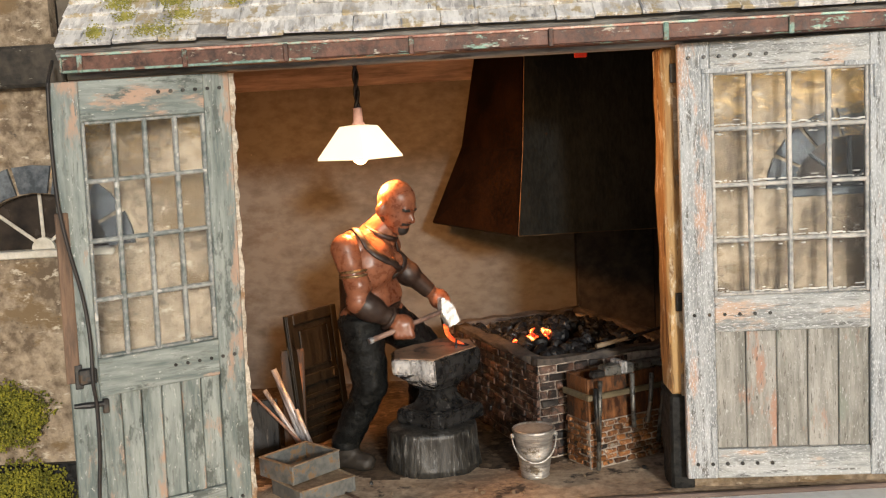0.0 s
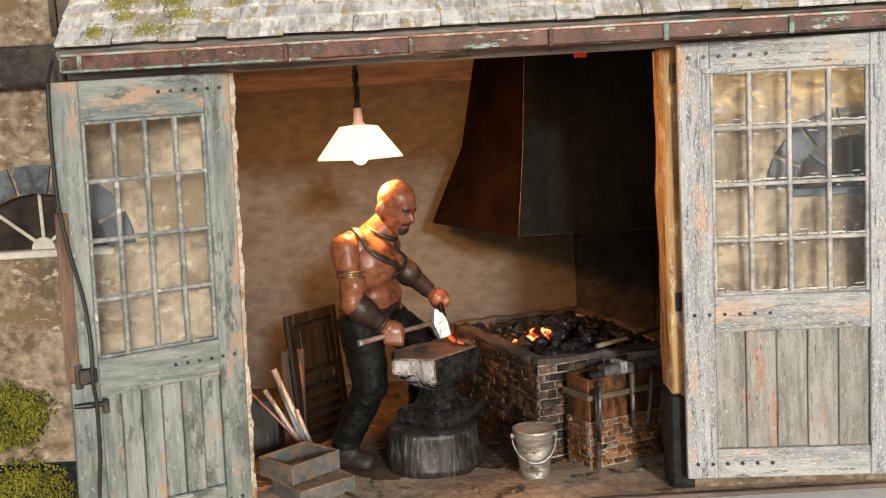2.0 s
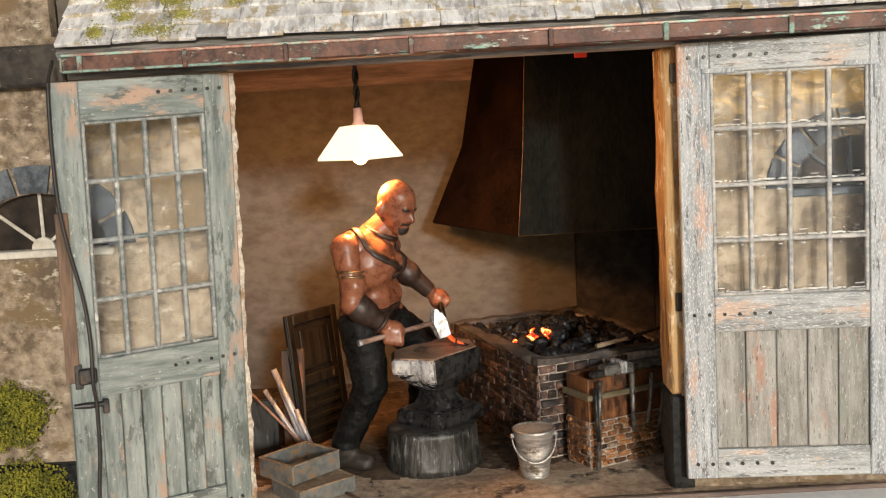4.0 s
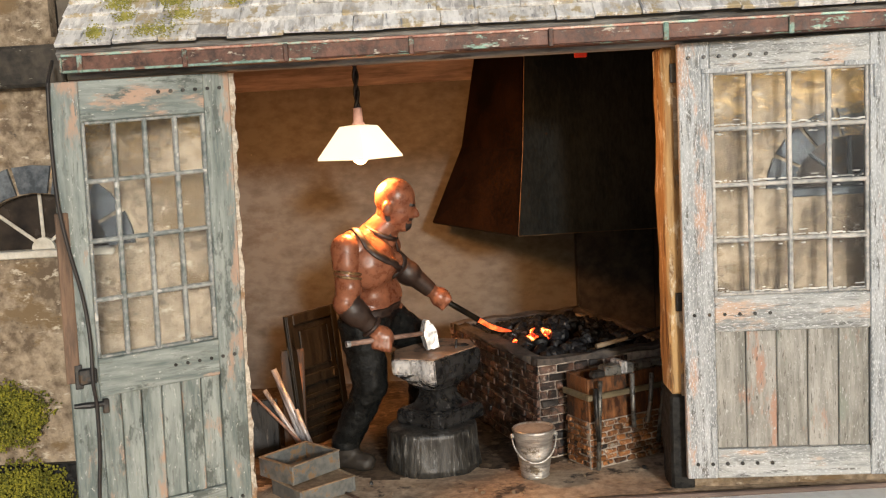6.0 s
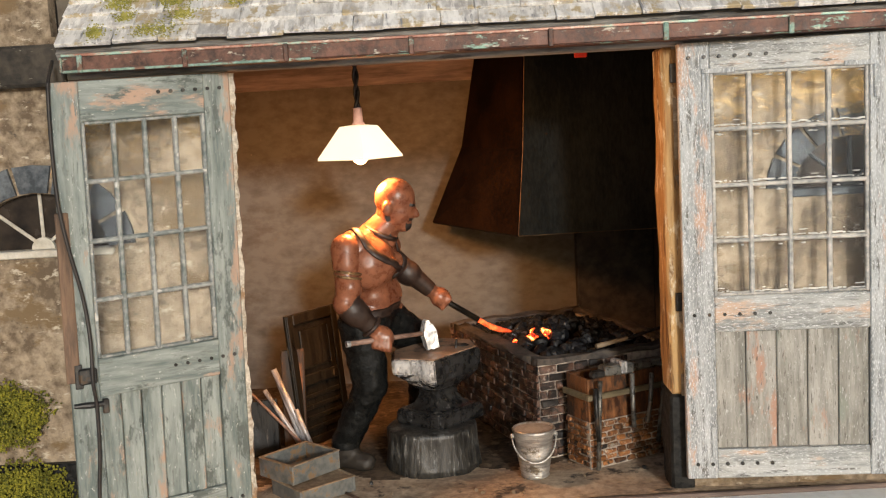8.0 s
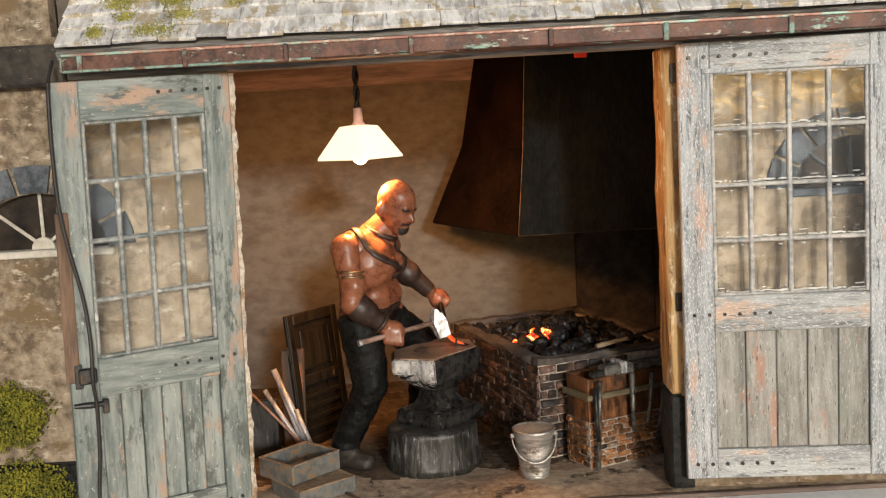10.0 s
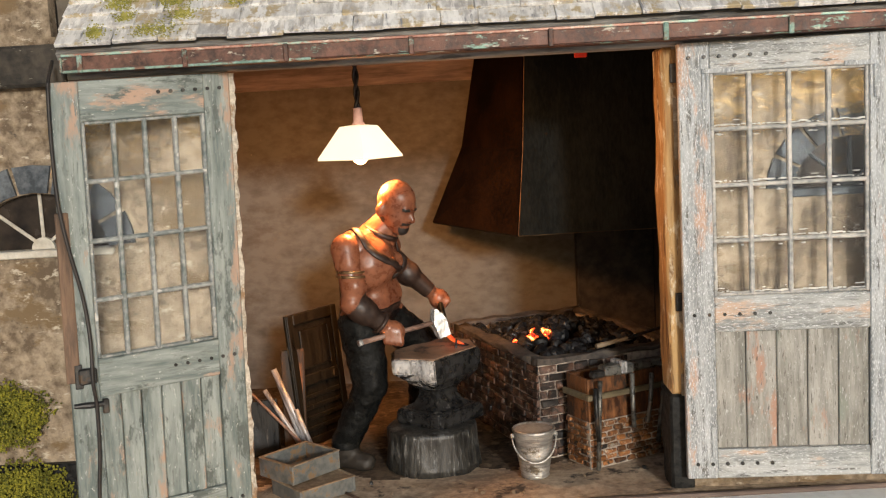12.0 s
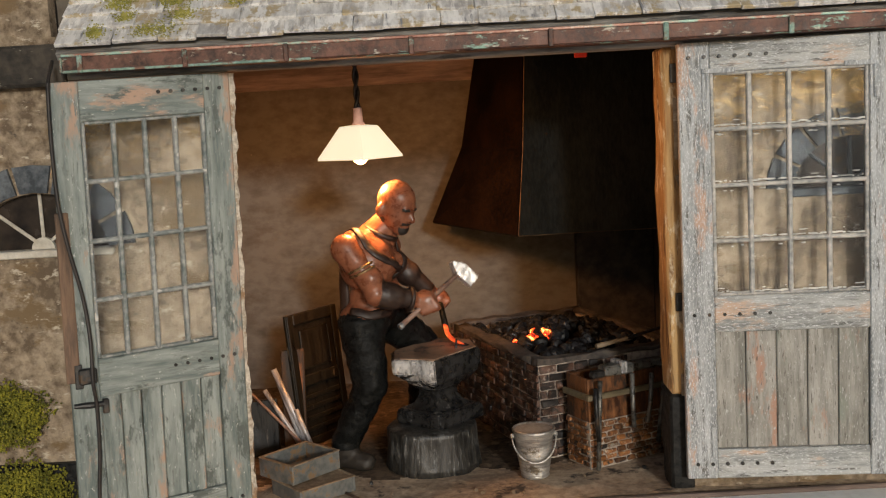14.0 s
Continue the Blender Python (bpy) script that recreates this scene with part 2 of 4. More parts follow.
SKIN = surface("painted_skin", (0.145, 0.05, 0.026), (0.25, 0.096, 0.05), 0.33, grain=2.0, broad=0.5, bump=0.25, spec=0.35, layers=[((0.13, 0.05, 0.028), 0.8, 0.70, (1, 1, 1))])
LEATHER = surface("dark_brown_leather", (0.014, 0.008, 0.006), (0.042, 0.024, 0.017), 0.5, grain=3, bump=0.4)
TROUSER = surface("black_trousers", (0.004, 0.0045, 0.0045), (0.012, 0.0125, 0.012), 0.36, grain=5, broad=1.0, bump=1.0, spec=0.1, layers=[((0.035, 0.034, 0.03), 4.0, 0.66, (1, 1, 1))])
BOOT = surface("grey_brown_boot", (0.010, 0.008, 0.006), (0.03, 0.024, 0.018), 0.6, grain=2.5, bump=0.5)
BRASS = surface("dull_brass", (0.16, 0.10, 0.05), (0.34, 0.23, 0.12), 0.35, 0.7, grain=3)
HAIR = surface("black_paint", (0.012, 0.01, 0.009), (0.03, 0.025, 0.022), 0.5)
CORD = surface("black_cord", (0.012, 0.01, 0.009), (0.035, 0.028, 0.024), 0.55, grain=3)
TERRA = surface("terracotta_lamp_cap", (0.66, 0.36, 0.27), (0.78, 0.46, 0.36), 0.5, grain=2, bump=0.1)
SHADE = surface("glowing_milk_glass", (0.75, 0.68, 0.54), (0.82, 0.76, 0.62), 0.3, grain=1, bump=0.0, emit=((1.0, 0.88, 0.6), 0.95))
BULB = surface("lit_bulb", (0.9, 0.85, 0.7), (0.95, 0.9, 0.8), 0.2, bump=0.0, emit=((1.0, 0.78, 0.42), 4.5))
MOSS = surface("moss", (0.035, 0.042, 0.003), (0.27, 0.25, 0.022), 0.95, grain=4, broad=0.8, bump=0.8)
ROOFMOSS = surface("yellow_moss", (0.20, 0.19, 0.03), (0.42, 0.38, 0.10), 0.95, grain=4, bump=0.8)
# red paint with a faint emission added to lift it in the dark
REDGLOW = surface("glowing_red_paint", (0.45, 0.03, 0.015), (0.6, 0.05, 0.02), 0.5, emit=((1.0, 0.05, 0.02), 0.08))
DARKGLASS = surface("dark_window_glass", (0.014, 0.011, 0.009), (0.04, 0.03, 0.023), 0.25, grain=0.6, bump=0.05, spec=0.25)
WHITEBAR = surface("cream_window_bar", (0.42, 0.38, 0.31), (0.60, 0.56, 0.48), 0.6, grain=3)
PINKPLASTER = surface("pink_plaster", (0.24, 0.17, 0.135), (0.44, 0.33, 0.27), 0.85, grain=2.5, broad=0.4, stretch=H, bump=0.7)
STRIPWOOD = surface("worn_brown_strip", (0.09, 0.055, 0.035), (0.26, 0.16, 0.10), 0.75, grain=3, broad=0.5, stretch=V, bump=0.9, layers=[((0.14, 0.14, 0.125), 0.8, 0.57, V)])
CHIPPED = surface("chipped_cream_wood", (0.30, 0.25, 0.19), (0.66, 0.60, 0.50), 0.75, grain=4, broad=1.2, bump=1.0, layers=[((0.28, 0.17, 0.09), 1.4, 0.58, (1, 1, 0.5))])
# white for the modelled glints on the door panes
GLINT = surface("glint_white", (0.45, 0.44, 0.41), (0.85, 0.84, 0.80), 0.35, grain=3, bump=1.0)

GLASS = bpy.data.materials.new("wavy_glass")
GLASS.use_nodes = True
gn = GLASS.node_tree
gb = gn.nodes["Principled BSDF"]
gb.inputs["Base Color"].default_value = (0.93, 0.93, 0.90, 1)
gb.inputs["Roughness"].default_value = 0.06
gb.inputs["IOR"].default_value = 1.45
gb.inputs["Transmission Weight"].default_value = 1.0
gtc = gn.nodes.new("ShaderNodeTexCoord")
gbump = gn.nodes.new("ShaderNodeBump")
gbump.inputs["Strength"].default_value = 0.6
gbump.inputs["Distance"].default_value = 0.04 * U
gn.links.new(noise_tex(gn, gtc.outputs["Object"], 0.9, 3, 0.5), gbump.inputs["Height"])
gn.links.new(gbump.outputs[0], gb.inputs["Normal"])


# ---- builders (centimetres) ----
def to_mesh(bm, name, mats, smooth=False):
    bmesh.ops.recalc_face_normals(bm, faces=bm.faces)
    bmesh.ops.scale(bm, vec=(U, U, U), verts=bm.verts)
    me = bpy.data.meshes.new(name)
    bm.to_mesh(me)
    bm.free()
    for m in (mats if isinstance(mats, (list, tuple)) else [mats]):
        me.materials.append(m)
    if smooth:
        for p in me.polygons:
            p.use_smooth = True
    return me


def part(name, bm, material, parent, label="", smooth=False):
    ob = new(name, to_mesh(bm, name, material, smooth))
    ob.parent = parent
    if label:
        tagged(ob, label)
    return ob


def piece(name, me, parent, m):
    ob = new(name, me)
    ob.parent = parent
    ob.matrix_basis = m
    return ob


def at(x, y, z, rx=0, ry=0, rz=0):
    return pose(x * U, y * U, z * U, rx, ry, rz)


def thing(name, label, category, m, group="", kind=""):
    e = new(name)
    e.empty_display_size = U
    e.matrix_basis = m
    return tagged(e, label, category, group, kind)


def box(bm, x0, x1, y0, y1, z0, z1, bevel=0.05, m=None, rough=0.0):
    r = bmesh.ops.create_cube(bm, size=1.0)
    vs = r["verts"]
    bmesh.ops.scale(bm, vec=(x1 - x0, y1 - y0, z1 - z0), verts=vs)
    bmesh.ops.translate(bm, vec=((x0 + x1) / 2, (y0 + y1) / 2, (z0 + z1) / 2), verts=vs)
    if rough:
        for v in vs:
            v.co += Vector((random.uniform(-rough, rough), random.uniform(-rough, rough), random.uniform(-rough, rough)))
    if bevel:
        es = list({e for v in vs for e in v.link_edges})
        out = bmesh.ops.bevel(bm, geom=es, offset=bevel, segments=1, affect="EDGES")
        vs = list({v for f in out["faces"] for v in f.verts} | {v for v in vs if v.is_valid})
    if m is not None:
        bmesh.ops.transform(bm, matrix=m, verts=vs)
    return vs


def boxm(x0, x1, y0, y1, z0, z1, bevel=0.05, rough=0.0):
    bm = bmesh.new()
    box(bm, x0, x1, y0, y1, z0, z1, bevel, None, rough)
    return bm


def cone(bm, a, b, r0, r1, seg=16, caps=True):
    a, b = Vector(a), Vector(b)
    r = bmesh.ops.create_cone(bm, cap_ends=caps, segments=seg, radius1=r0, radius2=r1, depth=(b - a).length)
    turn = (b - a).to_track_quat("Z", "Y").to_matrix().to_4x4()
    bmesh.ops.transform(bm, matrix=Matrix.Translation((a + b) / 2) @ turn, verts=r["verts"])
    return r["verts"]


def ball(bm, c, r, sub=3, m=None):
    r = (r, r, r) if isinstance(r, (int, float)) else r
    o = bmesh.ops.create_icosphere(bm, subdivisions=sub, radius=1.0)
    bmesh.ops.scale(bm, vec=r, verts=o["verts"])
    if m is not None:
        bmesh.ops.transform(bm, matrix=m, verts=o["verts"])
    bmesh.ops.translate(bm, vec=c, verts=o["verts"])
    return o["verts"]


def capsule(bm, a, b, r0, r1):
    cone(bm, a, b, r0, r1, 20)
    ball(bm, a, r0)
    ball(bm, b, r1)


def tube(bm, pts, r, seg=8, flat=1.0, normals=None):
    """A swept tube through the points; flat squeezes it along the normals."""
    pts = [Vector(p) for p in pts]
    rings = []
    for i, p in enumerate(pts):
        d = (pts[min(i + 1, len(pts) - 1)] - pts[max(i - 1, 0)]).normalized()
        n = Vector(normals[i]) if normals else d.orthogonal() if i == 0 else rings[-1][1]
        n = (n - d * n.dot(d)).normalized()
        s = d.cross(n)
        rr = r[i] if isinstance(r, (list, tuple)) else r
        ring = [bm.verts.new(p + n * (math.cos(2 * math.pi * k / seg) * rr * flat) + s * (math.sin(2 * math.pi * k / seg) * rr)) for k in range(seg)]
        rings.append((ring, n))
    for (a, _), (b, _) in zip(rings, rings[1:]):
        for k in range(seg):
            bm.faces.new((a[k], a[(k + 1) % seg], b[(k + 1) % seg], b[k]))
    bm.faces.new(rings[0][0])
    bm.faces.new(rings[-1][0])


def curve_points(ctrl, n=8):
    """Smooth points through the controls (Catmull-Rom)."""
    c = [Vector(p) for p in ctrl]
    c = [2 * c[0] - c[1]] + c + [2 * c[-1] - c[-2]]
    out = []
    for i in range(1, len(c) - 2):
        for k in range(n):
            t = k / n
            out.append(0.5 * (2 * c[i] + (c[i + 1] - c[i - 1]) * t + (2 * c[i - 1] - 5 * c[i] + 4 * c[i + 1] - c[i + 2]) * t * t + (3 * c[i] - c[i - 1] - 3 * c[i + 1] + c[i + 2]) * t ** 3))
    return out + [c[-2]]


def lathe(bm, profile, seg=32):
    rings = [[bm.verts.new((r * math.cos(2 * math.pi * k / seg), r * math.sin(2 * math.pi * k / seg), z)) for k in range(seg)] for r, z in profile]
    for a, b in zip(rings, rings[1:]):
        for k in range(seg):
            bm.faces.new((a[k], a[(k + 1) % seg], b[(k + 1) % seg], b[k]))
    bm.faces.new(rings[0])
    bm.faces.new(rings[-1])


def prism(bm, pts, z0, z1):
    lo = [bm.verts.new((x, y, z0)) for x, y in pts]
    hi = [bm.verts.new((x, y, z1)) for x, y in pts]
    bm.faces.new(lo)
    bm.faces.new(hi)
    for i in range(len(pts)):
        j = (i + 1) % len(pts)
        bm.faces.new((lo[i], lo[j], hi[j], hi[i]))


def frustum(bm, base, top, z0, z1):
    lo = [bm.verts.new((x, y, z0)) for x, y in base]
    hi = [bm.verts.new((x, y, z1)) for x, y in top]
    bm.faces.new(lo)
    bm.faces.new(hi)
    for i in range(len(base)):
        j = (i + 1) % len(base)
        bm.faces.new((lo[i], lo[j], hi[j], hi[i]))


def pierced_wall(outer, holes, y0, y1):
    """A slab in the x-z plane with holes through it."""
    bm = bmesh.new()
    edges = []
    for loop in [outer] + holes:
        vs = [bm.verts.new((x, y0, z)) for x, z in loop]
        edges += [bm.edges.new((vs[i], vs[(i + 1) % len(vs)])) for i in range(len(vs))]
    bmesh.ops.triangle_fill(bm, use_beauty=True, use_dissolve=False, edges=edges)
    ext = bmesh.ops.extrude_face_region(bm, geom=list(bm.faces))
    bmesh.ops.translate(bm, vec=(0, y1 - y0, 0), verts=[g for g in ext["geom"] if isinstance(g, bmesh.types.BMVert)])
    return bm


def lump(r, seed, sub=2, amount=0.35):
    bm = bmesh.new()
    vs = ball(bm, (0, 0, 0), 1.0, sub)
    for v in vs:
        n = noise.noise(v.co * 1.3 + Vector((seed * 7.1, seed * 3.3, seed))) + 0.5 * noise.noise(v.co * 3.1 + Vector((seed, 9, 2)))
        v.co *= r * (1 + amount * n)
    return bm


def dots(name, items, mat):
    """One mesh of many tiny lumps: (centre, radii) each."""
    t = bmesh.new()
    bmesh.ops.create_icosphere(t, subdivisions=1, radius=1.0)
    base = [v.co.copy() for v in t.verts]
    tris = [[v.index for v in f.verts] for f in t.faces]
    t.free()
    vs, fs = [], []
    for c, r in items:
        n = len(vs)
        vs += [((c[0] + b.x * r[0]) * U, (c[1] + b.y * r[1]) * U, (c[2] + b.z * r[2]) * U) for b in base]
        fs += [[i + n for i in f] for f in tris]
    me = bpy.data.meshes.new(name)
    me.from_pydata(vs, [], fs)
    me.materials.append(mat)
    return me


# ---- setting ----
def arch_loop(cx, z0, w, rise, n=12):
    return [(cx - w, z0), (cx + w, z0)] + [(cx + w * math.cos(math.pi * k / n), z0 + rise * math.sin(math.pi * k / n)) for k in range(1, n)]


def setting():
    g = new("ground", to_mesh(boxm(-3000, 3000, -3000, 3000, -3, -0.35, 0), "ground", PALE))
    tagged(g, "pale sunlit stone paving before the forge", "paving", kind="structure")
    bm = bmesh.new()
    nx, ny = 164, 116
    grid = [[bm.verts.new((-19 + 41 * i / nx, -0.6 + 29 * j / ny, 0.12 * (noise.noise(Vector((i * 0.066, j * 0.062, 0))) + 0.5 * noise.noise(Vector((i * 0.22, j * 0.2, 3))) + 0.3 * noise.noise(Vector((i * 0.6, j * 0.6, 5)))) - 0.06)) for j in range(ny + 1)] for i in range(nx + 1)]
    for i in range(nx):
        for j in range(ny):
            bm.faces.new((grid[i][j], grid[i + 1][j], grid[i + 1][j + 1], grid[i][j + 1]))
    # the floor turns to the darker earth behind a wavering line
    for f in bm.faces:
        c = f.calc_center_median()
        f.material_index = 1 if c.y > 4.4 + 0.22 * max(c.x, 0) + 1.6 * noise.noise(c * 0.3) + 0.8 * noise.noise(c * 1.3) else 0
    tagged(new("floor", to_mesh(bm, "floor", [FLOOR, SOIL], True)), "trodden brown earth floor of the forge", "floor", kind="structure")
    tagged(new("floor_base", to_mesh(boxm(-40, 40, -0.6, 36, -0.36, -0.2, 0), "floor_base", FLOOR)), "brown base slab under the floor", "floor", kind="structure")
    tagged(new("door_sill", to_mesh(boxm(-40, 40, -0.95, -0.6, -0.36, -0.1, 0.06), "door_sill", BEAM)), "dark brown timber sill along the threshold", "sill", kind="structure")
    # front wall, left of the opening, with its fanlight window
    bm = pierced_wall([(-60, -1), (-11.1, -1), (-10.9, 23.8), (-11, 26), (-19.6, 26), (-19.6, 46), (-60, 46)], [arch_loop(-21.3, 15.0, 3.6, 3.0)], 0, 1.0)
    tagged(new("wall_left", to_mesh(bm, "wall_left", STONE)), "rough honey-brown sandstone wall with an arched window", "wall", kind="structure")
    bm = pierced_wall([(12.5, -1), (60, -1), (60, 26), (12.4, 26)], [arch_loop(21.9, 16.0, 3.2, 2.7)], 0, 1.0)
    tagged(new("wall_right", to_mesh(bm, "wall_right", STONE)), "rough honey-brown sandstone wall with an arched window", "wall", kind="structure")
    tagged(new("wall_back", to_mesh(boxm(-40, 40, 27, 28.5, -1, 34, 0), "wall_back", PLASTER)), "smoke-stained brown plaster wall", "wall", kind="structure")
    tagged(new("wall_side_left", to_mesh(boxm(-19.5, -18.5, 1.0, 27, -1, 34, 0), "wall_side_left", PLASTER)), "smoke-stained brown plaster side wall", "wall", kind="structure")
    tagged(new("wall_side_right", to_mesh(boxm(16.5, 17.5, 1.0, 27, -1, 34, 0), "wall_side_right", SOOT)), "soot-black side wall behind the hearth", "wall", kind="structure")
    tagged(new("ceiling", to_mesh(boxm(-18.5, 16.5, 1.0, 27, 25.6, 26.2, 0), "ceiling", SOOT)), "dark soot-stained boarded ceiling", "ceiling", kind="structure")
    tagged(new("beam_back", to_mesh(boxm(-18.5, 10.4, 26.5, 27, 23.5, 25.4, 0.1), "beam_back", BEAM)), "pale brown timber beam along the back wall", "beam", kind="structure")
    tagged(new("chimney_breast", to_mesh(boxm(10.4, 16.5, 26.0, 27, -1, 25.4, 0.1), "chimney_breast", SOOT)), "soot-black chimney breast behind the hearth", "chimney", kind="structure")
    bm = boxm(-19.0, 40, -0.5, 1.0, 23.75, 24.9, 0.08)
    tagged(new("lintel", to_mesh(bm, "lintel", LINTEL)), "long weathered grey oak lintel over the doors", "lintel", kind="structure")
    bm = boxm(-19.0, -10.8, -0.42, 0.0, 22.9, 23.75, 0.06, 0.05)
    tagged(new("plaster_strip", to_mesh(bm, "plaster_strip", PINKPLASTER)), "pinkish plaster strip under the lintel", "plaster", kind="structure")
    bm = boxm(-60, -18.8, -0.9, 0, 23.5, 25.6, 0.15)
    tagged(new("stone_band", to_mesh(bm, "stone_band", DARKBAND)), "ledge along the stone wall, eaves shade in its dark colour", "ledge", kind="structure")
    tagged(new("plinth", to_mesh(boxm(-60, -18.0, -0.5, 0, -0.75, 3.4, 0.1), "plinth", TAR)), "black tarred plinth along the foot of the wall", "plinth", kind="structure")
    # timber post at the opening
    post = thing("door_post", "ochre limewashed timber post with a tarred black foot", "post", at(11.88, 0.0, 0), kind="structure")
    for nm, z0, z1, g, mat, lab in (("shaft", 5.2, 23.75, 0.0, OCHRE, ""), ("tarred_foot", -0.2, 5.2, 0.06, TAR, "black tarred foot of the post")):
        bm = boxm(-g, 1.3, -g, 2.3 + g, z0, z1, 0.14)
        bmesh.ops.subdivide_edges(bm, edges=[e for e in bm.edges if e.calc_length() > 2], cuts=14, use_grid_fill=True)
        for v in bm.verts:
            v.co += Vector((0.16, 0.1, 0)) * noise.noise(Vector((v.co.x, v.co.y * 0.6, v.co.z * 0.45))) + Vector((0.06, 0.05, 0)) * noise.noise(v.co * 1.6)
        part(nm, bm, mat, post, lab)
    for z in (10.3, 22.4):
        part("hinge_plate", boxm(0.4, 0.95, -0.16, 0.0, z - 0.5, z + 0.5, 0.04), IRON, post, "black iron hinge plate")


def fanlight(name, cx, z0, w, rise, bar_mat):
    win = thing(name, "dark arched fanlight window with %s radiating bars" % ("cream" if bar_mat is WHITEBAR else "grey"), "window", at(cx, 0, z0), kind="structure")
    bm = bmesh.new()
    pts = [(-w, 0), (w, 0)] + [(w * math.cos(math.pi * k / 12), rise * math.sin(math.pi * k / 12)) for k in range(1, 12)]
    prism(bm, pts, -0.95, -0.75)
    bmesh.ops.rotate(bm, cent=(0, 0, 0), matrix=Matrix.Rotation(radians(90), 3, "X"), verts=bm.verts)
    part("pane", bm, DARKGLASS, win, "dark window glass")
    for k in range(1, 4):
        a = math.pi * k / 4
        bm = bmesh.new()
        tube(bm, [(0.5 * math.cos(a), 0.62, 0.5 * math.sin(a)), (w * math.cos(a), 0.62, rise * math.sin(a))], 0.1, 6)
        part("glazing_bar", bm, bar_mat, win)
    bm = bmesh.new()
    cone(bm, (0, 0.45, 0), (0, 0.72, 0), 0.62, 0.62, 24)
    part("hub", bm, bar_mat, win)
    part("window_sill", boxm(-w - 0.3, w + 0.3, -0.25, 0.7, -0.4, 0.0, 0.06), bar_mat, win, "stone window sill")
    n = 7
    for k in range(n):
        a0, a1 = math.pi * (k + 0.06) / n, math.pi * (k + 0.94) / n
        bm = bmesh.new()
        pts = []
        for a in (a0, (a0 + a1) / 2, a1):
            pts.append(((w + 0.05) * math.cos(a), (rise + 0.05) * math.sin(a)))
        for a in (a1, (a0 + a1) / 2, a0):
            pts.append(((w + 1.5) * math.cos(a), (rise + 1.5) * math.sin(a)))
        prism(bm, pts, -0.02, 0.16 + 0.08 * random.random())
        bmesh.ops.rotate(bm, cent=(0, 0, 0), matrix=Matrix.Rotation(radians(90), 3, "X"), verts=bm.verts)
        part("arch_stone", bm, BLUESTONE, win, "blue-grey arch stone")


def roof():
    r = thing("roof", "low roof of pale weathered slates with mossy patches", "roof", at(0, 0, 0), kind="structure")
    slope = radians(42)
    up = Vector((0, math.cos(slope), math.sin(slope)))
    out = Vector((0, -math.sin(slope), math.cos(slope)))
    e0 = Vector((0, -2.7, 25.2))
    bm = bmesh.new()
    a, b = e0 - out * 0.35, e0 + up * 40 - out * 0.35
    vs = [bm.verts.new((x, p.y + q.y, p.z + q.z)) for p in (a, b) for x in (-18.6, 60) for q in (Vector((0, 0, 0)), -out * 0.4)]
    bmesh.ops.convex_hull(bm, input=vs)
    part("decking", bm, LINTEL, r, "dark roof boards under the slates")
    kinds = []
    for w in (1.5, 1.9, 2.3, 2.8):
        for s in range(3):
            random.seed(int(w * 10) + s)
            bm = boxm(-w / 2 + 0.008, w / 2 - 0.008, 0, 2.2, 0, 0.2, 0.03, 0.035)
            kinds.append((w, to_mesh(bm, "slate", SLATE)))
    random.seed(5)
    turn = Matrix.Rotation(slope, 4, "X")
    for row in range(8):
        x = -18.7 + random.uniform(0, 0.3)
        while x < 27:
            w, me = random.choice(kinds)
            p = e0 + up * (row * 1.15 + random.uniform(-0.06, 0.05)) + out * (0.06 + random.uniform(-0.03, 0.05))
            m = Matrix.Translation(Vector((x + w / 2, p.y, p.z)) * U) @ turn @ pose(0, 0, 0, -7 + random.uniform(-1.2, 1), random.uniform(-0.8, 0.8), random.uniform(-0.8, 0.8))
            piece("slate", me, r, m)
            x += w
    for mx, mr, k in ((-13.8, 1.1, 0), (-15.8, 0.7, 2), (-12.4, 0.6, 1), (-13.0, 0.8, 2), (-15.3, 0.4, 1), (-9.8, 0.5, 2), (-16.6, 0.4, 0)):
        bits = [((random.gauss(0, mr * 0.55), random.gauss(0, 0.3), 0.25 + random.random() * 0.04), (random.uniform(0.02, 0.08), random.uniform(0.02, 0.08), random.uniform(0.015, 0.035))) for i in range(240)]
        p = e0 + up * (k * 1.15 + 0.75)
        ob = tagged(new("moss_patch", dots("moss_patch", bits, ROOFMOSS)), "yellow-green moss on the slates")
        ob.parent = r
        ob.matrix_basis = Matrix.Translation(Vector((mx, p.y, p.z)) * U) @ turn
    # gutter
    gut = thing("gutter", "brown oxidised copper box gutter with green verdigris", "gutter", at(0, -2.2, 24.0), kind="structure")
    part("front_face", boxm(-18.3, 40, -0.35, -0.22, 0.06, 0.8, 0.03), COPPER, gut)
    part("base_plate", boxm(-18.3, 40, -0.22, 1.7, 0.0, 0.1, 0.03), COPPER, gut)
    part("top_lip", boxm(-18.3, 40, -0.45, -0.3, 0.76, 0.9, 0.03), RIM, gut, "reddish rolled copper lip")
    part("lower_bead", boxm(-18.3, -6, -0.44, -0.3, -0.03, 0.1, 0.03), VERDIGRIS, gut, "green verdigris bead")
    part("end_cap", boxm(-18.42, -18.3, -0.45, 1.7, 0, 0.72, 0.03), VERDIGRIS, gut, "green verdigris end cap")
    for x in (-17.4, -12.2, -7.2, -1.0, 5.9, 11.6, 17.8, 24):
        part("bracket", boxm(x - 0.13, x + 0.13, -0.5, -0.3, -0.05, 0.84, 0.04), VERDIGRIS if x < -15 or x > 10 else COPPER, gut)


